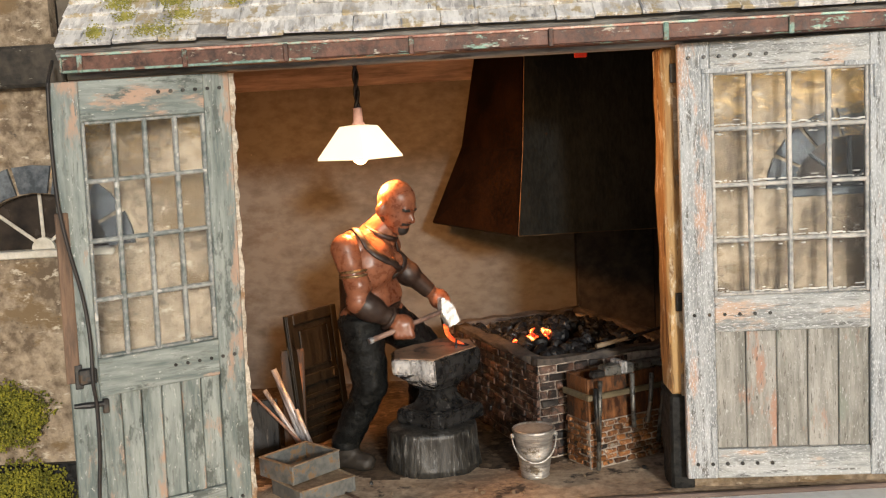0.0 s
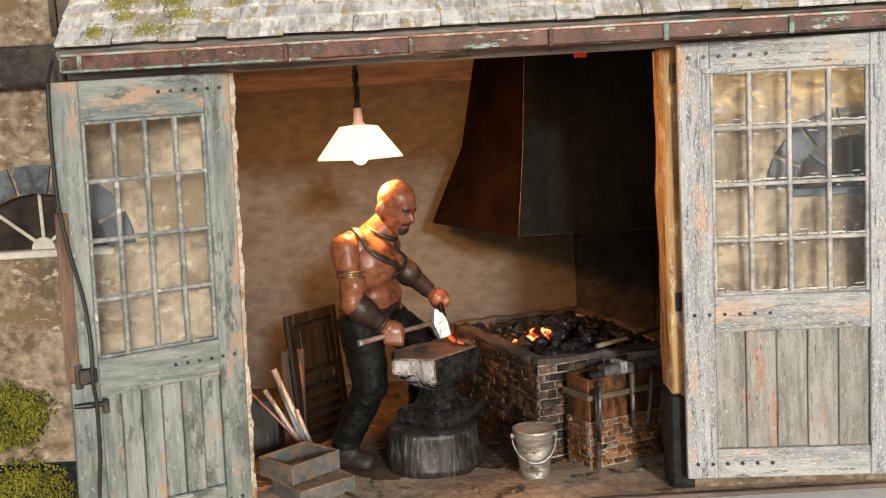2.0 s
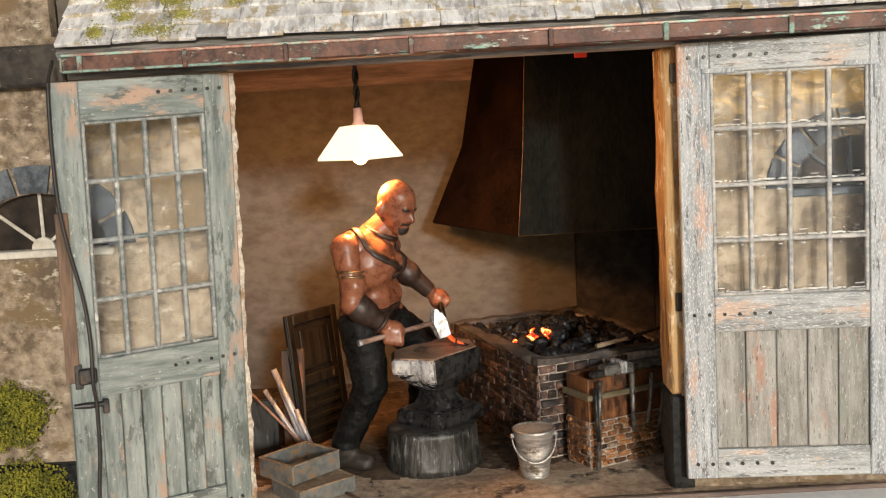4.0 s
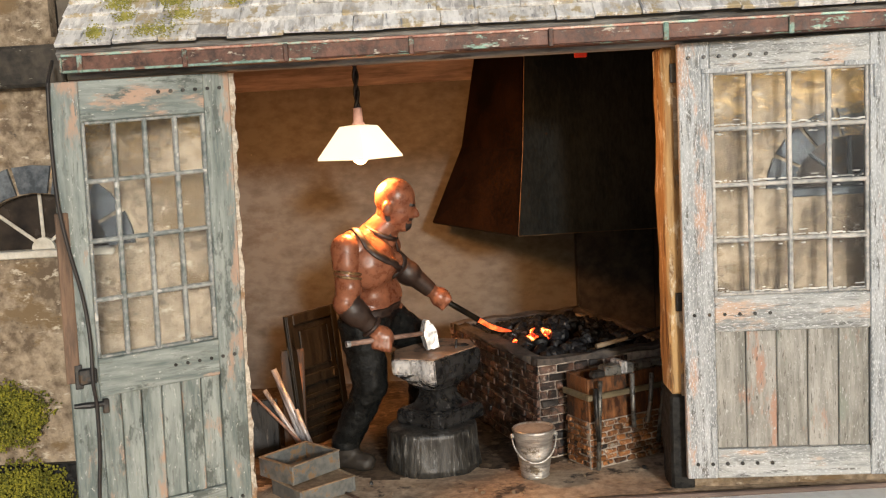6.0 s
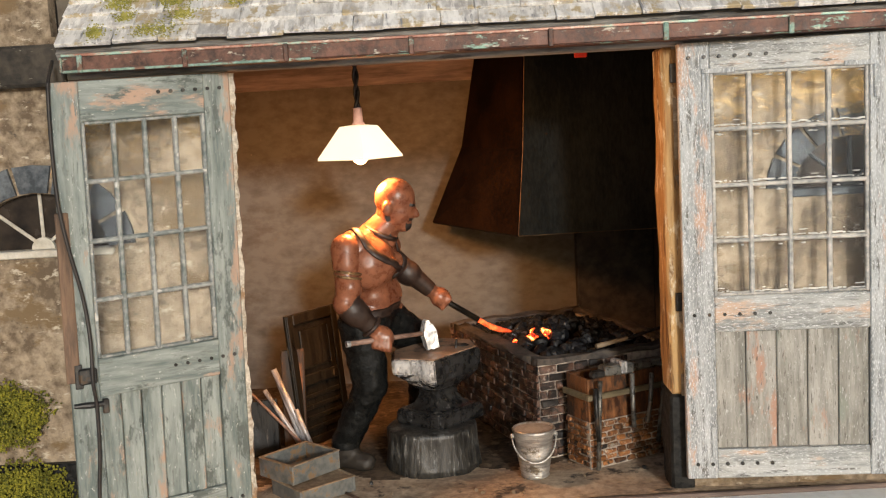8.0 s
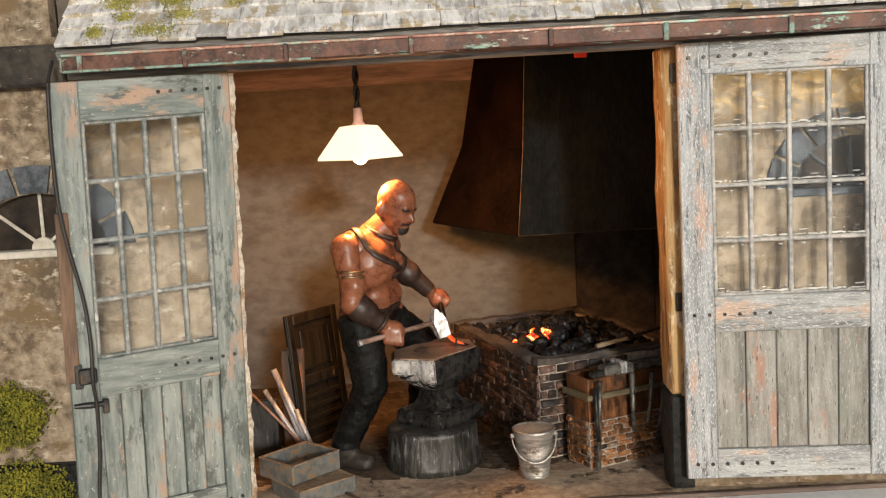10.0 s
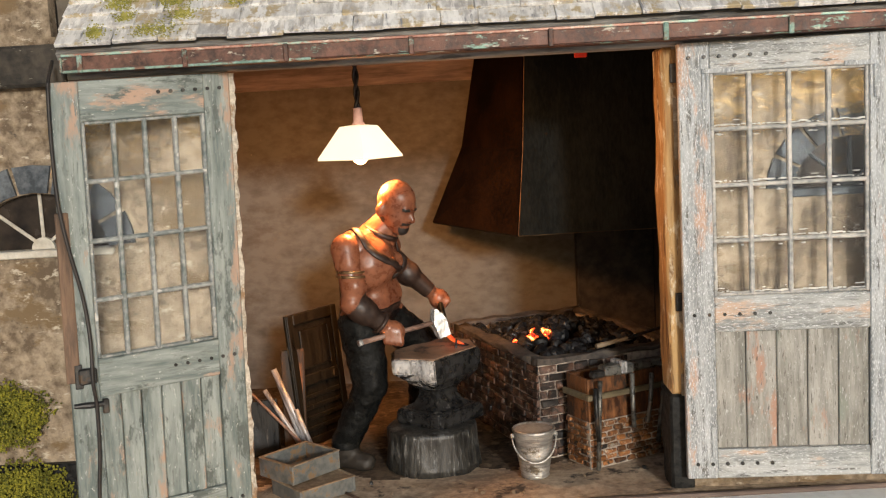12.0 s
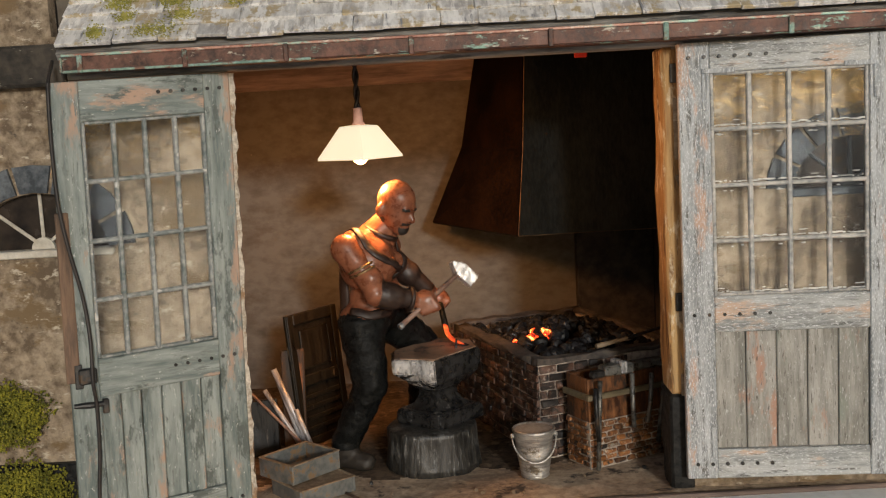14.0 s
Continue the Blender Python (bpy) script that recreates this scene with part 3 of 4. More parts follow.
def door(name, w, zs, s, m, mats, label, planks, st=1.6, sag=0.0, pitch=0.62):
    """A half-glazed door leaf, hinged at x = 0. zs: heights of bottom, panel foot, mid rail foot, glass foot, glass head, top."""
    vert, horiz, board, bar_paint = mats
    d = thing(name, label, "door", m, kind="structure")
    z0, z1, z2, z3, z4, z5 = zs

    def b(n, x0, x1, y0, y1, a, c, mat, lab="", bev=0.05):
        xa, xb = sorted((s * x0, s * x1))
        bm = boxm(xa, xb, y0, y1, a, c, bev, 0.015)
        for v in bm.verts:
            v.co.z += sag * v.co.x
        return part(n, bm, mat, d, lab)
    b("stile", 0, st, -0.55, 0, z0, z5, vert)
    b("stile", w - st, w, -0.55, 0, z0, z5, vert)
    b("top_rail", st, w - st, -0.53, 0, z4, z5, horiz)
    b("mid_rail", st, w - st, -0.58, 0, z2, z3, horiz)
    b("bottom_rail", st, w - st, -0.53, 0, z0, z1, horiz)
    step = (w - 2 * st) / planks
    for i in range(planks):
        b("plank", st + i * step + 0.02, st + (i + 1) * step - 0.02, -0.34 - 0.05 * (i % 2), -0.1, z1, z2, board)
    gx = (w - 2 * st) / 4
    gz = (z4 - z3) / 4
    for i in range(1, 4):
        b("glazing_bar", st + i * gx - 0.12, st + i * gx + 0.12, -0.48, -0.14, z3, z4, bar_paint, bev=0.06)
        b("glazing_bar", st, w - st, -0.47, -0.15, z3 + i * gz - 0.11, z3 + i * gz + 0.11, bar_paint, bev=0.06)
    for n, xa, xb, za, zb in (("bead", st, st + 0.2, z3, z4), ("bead", w - st - 0.2, w - st, z3, z4), ("bead", st + 0.2, w - st - 0.2, z3, z3 + 0.16), ("bead", st + 0.2, w - st - 0.2, z4 - 0.16, z4)):
        b(n, xa, xb, -0.46, -0.12, za, zb, bar_paint, bev=0.05)
    for i in range(4):
        for j in range(4):
            p = b("pane", st + i * gx + 0.06, st + (i + 1) * gx - 0.06, -0.33, -0.25, z3 + j * gz + 0.06, z3 + (j + 1) * gz - 0.06, GLASS, "old wavy window glass", 0)
            p.visible_shadow = False
    for z in (z5 - 0.75, z2 + 0.95, z0 + 0.8):
        for k in range(6):
            bm = bmesh.new()
            x = s * (0.55 + k * pitch)
            cone(bm, (x, -0.5, z + sag * x), (x, -0.64, z + sag * x), 0.11, 0.09, 10)
            part("nail", bm, IRON, d, "black nail head")
    return d


def doors():
    d = door("door_1", 11.16, (0.75, 2.35, 8.75, 10.65, 22.3, 23.85), 1, at(12.55, -0.35, 0, 0, 0, -5), (DOOR_R, DOOR_R_H, PLANK_R, MUNTIN),
             "half-glazed weathered grey door, folded open against the wall", 5, pitch=0.78)
    # white lumps stand in for glints on the glass, mostly along lower edges
    random.seed(8)
    for i in range(4):
        for j in range(4):
            x = 1.6 + i * 1.99
            z = 10.65 + j * 2.9125
            bm = bmesh.new()
            for k in range(7):
                ball(bm, (x + 0.25 + k * 0.24, -0.36, z + 0.2 + random.uniform(-0.03, 0.05)), (random.uniform(0.04, 0.3), 0.04, random.uniform(0.025, 0.055)), 2)
            for k in range(3):
                ball(bm, (x + random.uniform(0.25, 1.8), -0.34, z + random.choice((2.66, 0.45, 2.62)) + random.uniform(-0.06, 0.04)), (random.uniform(0.03, 0.22), 0.03, random.uniform(0.02, 0.045)), 2)
            part("putty", bm, GLINT, d, "white lumps modelling glints on the pane")
    for x0, x1, z0, z1 in ((1.2, 2.9, 22.25, 22.5), (1.2, 1.45, 20.4, 22.25), (8.3, 10.0, 22.25, 22.5), (9.75, 10.0, 20.6, 22.25), (1.3, 1.5, 2.0, 3.6)):
        part("corner_strap", boxm(x0, x1, -0.62, -0.55, z0, z1, 0.02), DOOR_R, d, "painted iron corner strap")
    d2 = door("door_2", 8.8, (0.3, 1.9, 7.9, 9.8, 21.55, 23.5), -1, at(-11.25, -0.35, 0.2, 0, 1.4, 27), (DOOR_L, DOOR_L_H, DOOR_L, MUNTIN_L),
              "half-glazed faded green door, folded open from the forge", 6, 1.35, 0.052)
    bm = boxm(0.0, 0.22, -0.5, -0.05, 0.3, 23.45, 0)
    bmesh.ops.subdivide_edges(bm, edges=[e for e in bm.edges if e.calc_length() > 2], cuts=90, use_grid_fill=True)
    for v in bm.verts:
        if v.co.x > 0.1:
            v.co.x += 0.16 * noise.noise(Vector((0, v.co.y, v.co.z * 1.3))) + 0.09 * noise.noise(Vector((4, v.co.y * 2, v.co.z * 4)))
    part("worn_edge", bm, CHIPPED, d2, "ragged cream edge where the paint has chipped away")
    part("latch_box", boxm(-8.45, -7.6, -0.95, -0.55, 8.3, 9.1, 0.08, 0.04), IRON, d2, "black iron latch box")
    part("latch_plate", boxm(-8.6, -8.25, -0.7, -0.5, 8.1, 9.3, 0.04, 0.03), IRON, d2, "black iron latch plate")
    bm = bmesh.new()
    tube(bm, [(-8.75, -0.68, 7.25), (-8.0, -0.7, 7.22), (-7.3, -0.68, 7.2)], [0.12, 0.17, 0.13], 10)
    part("bolt", bm, IRON, d2, "black iron sliding bolt")
    part("bolt_keeper", boxm(-7.4, -7.1, -0.78, -0.5, 6.7, 7.45, 0.05), IRON, d2, "black iron bolt keeper")
    bm = boxm(-9.0, -8.35, -0.64, -0.5, 8.4, 16.8, 0.05, 0.04)
    part("cover_strip", bm, STRIPWOOD, d2, "worn brown wooden cover strip")


def cable():
    bm = bmesh.new()
    pts = curve_points([(-18.9, -2.2, 24.6), (-18.3, -4.6, 23.6), (-18.3, -4.85, 22.9), (-18.37, -4.9, 20.4), (-18.33, -4.9, 17.7), (-18.1, -4.78, 15.5), (-17.7, -4.6, 13.0), (-17.5, -4.75, 10.9),
                        (-17.5, -4.95, 8.9), (-17.55, -4.6, 7.6), (-17.65, -4.55, 5.2), (-17.85, -4.66, 2.9), (-18.0, -4.75, -0.3)])
    tube(bm, pts, 0.095, 8)
    c = new("cable", to_mesh(bm, "cable", CORD, True))
    tagged(c, "thin black cable hanging down beside the green door", "cable")


def moss():
    random.seed(11)
    for x, y, z, rx, rz in ((-23.6, -0.9, 6.3, 2.0, 1.9), (-23.2, -1.1, 2.0, 2.6, 1.6), (-25.2, -0.6, 10.2, 1.0, 0.8)):
        bits = []
        for i in range(5200):
            v = Vector((random.gauss(0, 1), random.gauss(0, 1), random.gauss(0, 1))).normalized()
            v *= (0.5 + 0.5 * random.random()) * (1 + 0.4 * noise.noise(v * 1.7 + Vector((x, y, z))) + 0.3 * noise.noise(v * 4.5 + Vector((z, x, y))))
            q = random.uniform(0.03, 0.085)
            bits.append(((v.x * rx, v.y * 1.0, v.z * rz), (q, q * random.uniform(0.6, 1), q * random.uniform(0.6, 1.4))))
        ob = new("moss_clump", dots("moss_clump", bits, MOSS))
        ob.matrix_basis = at(x, y, z)
        tagged(ob, "dense olive-green moss growing on the stone wall", "moss", "moss on the wall", "stuff")


# ---- hearth ----
FORGE = at(5.3, 6.0, 0, 0, 0, 20.5)
FW, FD, FH = 10.2, 14.2, 5.7


def brick_face(root, kinds, length, height, row_h, origin, rz, jitter):
    """Courses of bricks on a face that runs along local x from the origin, facing local -y."""
    rows = int(height / row_h)
    for r in range(rows):
        x = 0.0 if r % 2 == 0 else -0.5 * kinds[0][0]
        while x < length - 0.05:
            w, me = random.choice(kinds)
            x0, x1 = max(x, 0), min(x + w, length)
            if x1 - x0 > 0.25:
                m = at(*origin) @ pose(0, 0, 0, 0, 0, rz) @ at((x0 + x1) / 2, random.uniform(-jitter, jitter), (r + 0.5) * row_h, random.uniform(-2, 2), random.uniform(-1.5, 1.5), 0)
                m = m @ Matrix.Diagonal(((x1 - x0) / w, 1, 1, 1))
                piece("brick", me, root, m)
            x += w


def brick_kinds(widths, depth, height, mat, gap):
    out = []
    for i, w in enumerate(widths):
        random.seed(40 + i)
        out.append((w, to_mesh(boxm(-w / 2 + gap, w / 2 - gap, -depth, depth, -height / 2 + gap, height / 2 - gap, 0.05, 0.06), "brick", mat)))
    return out


def forge():
    f = thing("forge_hearth", "sooty red brick forge hearth filled with coal", "forge", FORGE)
    t = 0.7
    bm = bmesh.new()
    box(bm, 0, FW, 0, t, -0.1, FH, 0)
    box(bm, 0, FW, FD - t, FD, -0.1, FH, 0)
    box(bm, 0, t, t, FD - t, -0.1, FH, 0)
    box(bm, FW - t, FW, t, FD - t, -0.1, FH, 0)
    part("masonry_core", bm, MORTAR, f, "grey mortar between the bricks")
    part("fire_bed", boxm(t, FW - t, t, FD - t, 3.5, 4.6, 0), COAL, f)
    random.seed(3)
    for x0, x1, y0, y1 in ((-0.1, FW, -0.1, t + 0.1), (-0.1, FW, FD - t, FD), (-0.1, t + 0.1, t + 0.1, FD - t), (FW - t, FW, t + 0.1, FD - t)):
        bm = bmesh.new()
        box(bm, x0, x1, y0, y1, FH, FH + 0.3, 0)
        bmesh.ops.subdivide_edges(bm, edges=bm.edges, cuts=8, use_grid_fill=True)
        for v in bm.verts:
            v.co += Vector((0.5, 0.5, 1)) * 0.2 * noise.noise(v.co * 1.4) + Vector((0.6, 0.6, 1)) * 0.14 * noise.noise(v.co * 3.4)
        part("coping", bm, RIMSTONE, f, "soot-crusted coping", True)
    kinds = brick_kinds((1.1, 1.0, 1.2, 0.65, 1.15, 0.9, 1.05), 0.12, 0.515, BRICK, 0.045)
    random.seed(4)
    brick_face(f, kinds, 6.0, FH, 0.515, (0, -0.02, 0.02), 0, 0.07)
    brick_face(f, kinds, FD, FH, 0.515, (-0.02, FD, 0.02), -90, 0.07)
    # coals
    coal_kinds = [to_mesh(lump(1.0, i, 2, 0.42), "coal", COAL) for i in range(6)]
    hot_kinds = [to_mesh(lump(1.0, i + 20, 1, 0.55), "ember", EMBER) for i in range(3)]
    random.seed(6)
    for i in range(298):
        x, y = random.uniform(t, FW - t), random.uniform(t, FD - t)
        mid = 1 - max(abs(x / FW - 0.5), abs(y / FD - 0.5)) * 1.6
        z = 4.85 + 1.4 * max(0, mid) + random.uniform(0, 0.3)
        r = random.uniform(0.22, 0.5)
        heat = (Vector((x, y)) - Vector((2.4, 6.4))).length
        me = random.choice(hot_kinds) if heat < 1.45 and random.random() < 0.55 else random.choice(coal_kinds)
        m = at(x, y, z, random.uniform(0, 360), random.uniform(0, 360), random.uniform(0, 360)) @ Matrix.Scale(r, 4)
        piece("ember" if me in hot_kinds else "coal", me, f, m)


def hood():
    h = thing("smoke_hood", "tall black sheet-iron smoke hood over the hearth", "hood", at(0, 0, 0))
    bot = [(5.16, 15.0, 12.54), (16.3, 15.2, 12.54), (16.3, 26.4, 12.6), (-0.55, 23.0, 12.95)]
    mid = [(5.74, 15.4, 18.3), (16.0, 15.6, 18.3), (16.3, 26.4, 18.3), (1.95, 23.6, 18.43)]
    top = [(6.2, 15.8, 25.55), (15.6, 16.0, 25.55), (16.2, 26.4, 25.55), (3.35, 24.0, 25.55)]
    names = ("front_sheet", "side_sheet", "back_sheet", "side_sheet")
    for i, n in enumerate(names):
        j = (i + 1) % 4
        bm = bmesh.new()
        rows = [[Vector(q[i]), Vector(q[j])] for q in (bot, mid, top)]
        vs = [[bm.verts.new(p) for p in r] for r in rows]
        fs = [bm.faces.new((vs[k][0], vs[k][1], vs[k + 1][1], vs[k + 1][0])) for k in range(2)]
        bmesh.ops.recalc_face_normals(bm, faces=fs)
        bmesh.ops.solidify(bm, geom=fs, thickness=0.15)
        part(n, bm, HOOD_S if i == 3 else HOOD_F, h)
    bm = bmesh.new()
    tube(bm, [bot[0], mid[0], top[0]], 0.05, 6)
    part("corner_strip", bm, HOOD_EDGE, h, "rusty seam along the hood's corner")
    bm = bmesh.new()
    tube(bm, [bot[0], (10.5, 15.1, 12.57), bot[1]], 0.06, 6)
    part("lower_edge", bm, HOOD_EDGE, h, "rusty lower edge of the hood")
    bm = bmesh.new()
    tube(bm, [bot[0], bot[3]], 0.08, 6)
    part("lower_edge", bm, HOOD_F, h)
    part("red_tag", boxm(9.45, 10.3, 15.5, 15.72, 24.2, 24.9, 0.05), REDGLOW, h, "small red painted tag with an added faint glow, high on the hood")


def brick_bin():
    b = thing("tool_bin", "small brick and plank bin with an iron tool rail", "bin", at(7.9, 3.6, 0, 0, 0, 26))
    W, D, HB, HT = 5.6, 2.3, 2.75, 5.3
    part("masonry_core", boxm(0.0, W, 0.0, D, -0.05, HB, 0), BINMORTAR, b, "pale mortar between the bricks")
    for x0, x1, y0, y1 in ((0.02, W, 0.02, 0.25), (0.02, 0.25, 0.25, D), (W - 0.25, W, 0.25, D), (0.25, W - 0.25, D - 0.25, D)):
        part("board", boxm(x0, x1, y0, y1, HB, HT, 0.04, 0.02), BINWOOD, b, "oily red-brown board")
    part("fill", boxm(0.25, W - 0.25, 0.25, D - 0.25, HB, HT - 0.7, 0), COAL, b)
    for x0, x1, y0, y1 in ((-0.3, W + 0.1, -0.42, -0.18), (-0.3, -0.06, -0.18, D)):
        part("rail", boxm(x0, x1, y0, y1, 4.15, 4.5, 0.04, 0.02), RAILWOOD, b, "grey flat tool rail")
    kinds = brick_kinds((0.8, 0.7, 0.9), 0.1, 0.34, BINBRICK, 0.045)
    random.seed(14)
    brick_face(b, kinds, W, HB, 0.34, (0, -0.02, 0.02), 0, 0.04)
    brick_face(b, kinds, D, HB, 0.34, (-0.02, D, 0.02), -90, 0.04)
    # tongs and bars hung on the rail
    for i, (x, top, bot, lean) in enumerate(((0.35, 5.3, 0.1, -0.25), (0.0, 4.9, 1.8, 0.2), (2.6, 5.4, 2.2, 0.1), (4.0, 5.2, 2.3, -0.35), (4.9, 4.6, 1.0, -0.5), (5.4, 4.6, 0.5, -0.1))):
        bm = bmesh.new()
        y0 = -0.58
        tube(bm, [(x + 0.1, y0, top), (x + 0.05 + lean * 0.3, y0 - 0.02, 3.4), (x + lean, y0 - 0.05, bot)], [0.14, 0.13, 0.14], 8)
        ob = new("tongs", to_mesh(bm, "tongs", IRON if i == 1 else GREYIRON, True))
        ob.matrix_basis = at(7.9, 3.6, 0, 0, 0, 26)
        tagged(ob, "black iron forge tongs hanging on the bin's rail", "tongs", "tools on the bin")
    # vice lying on top, and a wooden-handled poker across the hearth
    v = thing("iron_vice", "grey iron vice lying on the tool bin", "vice", at(7.9, 3.6, HT, 0, 0, 26))
    part("body", boxm(1.2, 3.2, -0.2, 0.8, 0, 0.65, 0.12, 0.05), GREYIRON, v)
    part("jaw", boxm(2.2, 2.6, -0.35, 0.9, 0.1, 0.8, 0.06), WORN_LIT, v, "bright steel jaw")
    part("arm", boxm(3.2, 5.6, 0.0, 0.7, 0.05, 0.55, 0.12, 0.05), GREYIRON, v)
    part("lug", boxm(0.4, 1.2, -0.1, 0.5, 0, 0.4, 0.1, 0.05), IRON, v)
    p = thing("poker", "iron poker with a brass-ferruled wooden handle", "poker", at(9.1, 8.0, 6.25, 0, -4, 20))
    bm = bmesh.new()
    cone(bm, (0, 0, 0), (2.2, 0, 0.1), 0.16, 0.13, 12)
    part("handle", bm, RUST, p, "tan wooden handle")
    bm = bmesh.new()
    cone(bm, (2.2, 0, 0.1), (6.4, 0.5, 0.3), 0.12, 0.1, 10)
    part("shaft", bm, IRON, p)


def bucket():
    b = thing("bucket", "dented dull zinc bucket with a wire handle", "bucket", at(4.6, 3.1, 0.0) @ Matrix.Diagonal((0.9, 0.9, 1, 1)))
    bm = bmesh.new()
    lathe(bm, [(0.84, 0), (0.92, 0.08), (0.9, 0.16), (1.09, 1.2), (1.14, 1.28), (1.12, 1.36), (1.3, 2.65), (1.38, 2.72), (1.4, 2.82), (1.34, 2.88), (1.25, 2.84), (1.22, 2.6)], 40)
    for v in bm.verts:
        v.co += Vector((v.co.x, v.co.y, 0)) * 0.035 * noise.noise(v.co * 1.2)
    pail = part("pail", bm, ZINC, b, smooth=True)
    bm = bmesh.new()
    cone(bm, (0, 0, 2.6), (0, 0, 2.8), 1.22, 1.22, 32)
    part("contents", bm, ASH, b, "dusty brown ash filling the bucket")
    bm = bmesh.new()
    pts = [(-1.4 * math.cos(a), -0.3 - 0.95 * math.sin(a), 2.45 - 1.35 * math.sin(a)) for a in [math.pi * k / 24 for k in range(25)]]
    tube(bm, pts, 0.055, 8)
    part("handle", bm, ZINC, b, "drooping wire handle", True)
    for s in (-1, 1):
        bm = bmesh.new()
        ball(bm, (s * 1.38, -0.15, 2.45), 0.16, 2)
        part("lug", bm, ZINC, pail)


def anvil_block():
    s = thing("stump", "dark weathered tree stump carrying the anvil", "stump", at(-1.2, 6.6, 0))
    bm = bmesh.new()
    prof = [(2.95, -0.1), (2.9, 0.3), (2.82, 1.0), (2.78, 1.4), (2.76, 1.8), (2.74, 2.1), (2.72, 2.3), (2.62, 2.42), (1.5, 2.45)]
    lathe(bm, prof, 180)
    for v in bm.verts:
        a = math.atan2(v.co.y, v.co.x)
        q = Vector((math.cos(a), math.sin(a), 0))
        k = 0.16 * noise.noise(q * 1.5 + Vector((0, 0, v.co.z * 0.3))) + 0.06 * noise.noise(q * 4 + Vector((5, 0, v.co.z * 0.5)))
        k -= 0.05 * max(0, noise.noise(q * 9 + Vector((0, 0, v.co.z * 0.6)))) + 0.06 * abs(noise.noise(q * 20 + Vector((0, 0, v.co.z * 0.5))))
        v.co.x *= 1 + k * 0.5
        v.co.y *= 1 + k * 0.5
    part("trunk", bm, STUMP, s, smooth=True)
    a = thing("anvil", "heavy black iron anvil with worn patches and a facet coloured as lit", "anvil", at(-0.85, 7.6, 2.42))
    square = [(-2.6, -0.55), (0.05, -2.95), (2.85, -0.1), (0.2, 2.8)]

    def ringed(rings, bevel, uneven=0.02):
        """A body lofted through rings of (x, y) at rising heights."""
        bm = bmesh.new()
        vs = [[bm.verts.new((x, y, z)) for x, y in ring] for ring, z in rings]
        n = len(vs[0])
        bm.faces.new(vs[0])
        bm.faces.new(vs[-1])
        for lo, hi in zip(vs, vs[1:]):
            for k in range(n):
                bm.faces.new((lo[k], lo[(k + 1) % n], hi[(k + 1) % n], hi[k]))
        bmesh.ops.recalc_face_normals(bm, faces=bm.faces)
        if bevel:
            bmesh.ops.bevel(bm, geom=bm.edges[:], offset=bevel, segments=2, affect="EDGES")
        bmesh.ops.triangulate(bm, faces=bm.faces)
        bmesh.ops.subdivide_edges(bm, edges=[e for e in bm.edges if e.calc_length() > 0.5], cuts=3, use_grid_fill=True)
        for v in bm.verts:
            v.co += Vector((1, 1, 0.6)) * uneven * (2 * noise.noise(v.co * 1.1 + Vector((3, 1, 7))) + 0.8 * noise.noise(v.co * 3.1))
        return bm

    def sized(k):
        return [(x * k, y * k) for x, y in square]
    part("foot", ringed([(sized(0.97), 0.0), (sized(1.0), 0.1), (sized(0.99), 0.75), (sized(0.93), 0.9)], 0.1, 0.0), ANVIL, a)
    part("waist", ringed([(sized(0.86), 0.84), (sized(0.68), 0.98), (sized(0.52), 1.25), (sized(0.44), 1.6), (sized(0.43), 1.9), (sized(0.55), 2.3)], 0.03, 0.0), ANVIL, a)
    plan = [(-2.65, -2.3), (-1.2, -2.65), (0.0, -3.1), (2.8, 0.3), (2.45, 2.5), (0.05, 3.6), (-2.75, 0.3)]

    def drawn(pulls):
        return [(x * (1 - q), y * (1 - q)) for (x, y), q in zip(plan, pulls)]
    rings = [(drawn([0.7] * 7), 1.9), (drawn([0.5, 0.38, 0.3, 0.3, 0.4, 0.5, 0.55]), 2.3), (drawn([0.28, 0.14, 0.06, 0.06, 0.1, 0.15, 0.25]), 2.9),
             (drawn([0.04, 0.02, 0, 0, 0, 0, 0.04]), 3.45), (drawn([0.02] * 7), 4.15), (drawn([0.06] * 7), 4.27)]
    bm = ringed(rings, 0.05, 0.035)
    bm.normal_update()
    # faces turned left and forward get the bright iron, light painted by direction
    for f in bm.faces:
        f.material_index = 1 if f.normal.x < -0.08 and f.normal.y < -0.55 and abs(f.normal.z) < 0.75 else 0
    top = part("body", bm, [ANVIL, WORN_LIT], a)
    bm = bmesh.new()
    prism(bm, drawn([0.09] * 7), 4.2, 4.34)
    bmesh.ops.bevel(bm, geom=bm.edges[:], offset=0.05, segments=1, affect="EDGES")
    part("face_plate", bm, ANVILTOP, top, "worn striking face, warm light put into its brown")
    bm = bmesh.new()
    cone(bm, (1.3, -0.1, 4.28), (1.36, -0.12, 4.9), 0.09, 0.06, 10)
    part("hardy_pin", bm, ANVIL, top, "dark iron pin set in the face")
    bm = lump(0.32, 5, 2, 0.3)
    bmesh.ops.scale(bm, vec=(1.2, 1.0, 0.35), verts=bm.verts)
    bmesh.ops.translate(bm, vec=(1.75, 0.5, 4.36), verts=bm.verts)
    part("slag_crust", bm, ANVIL, top, "dark crust on the striking face")


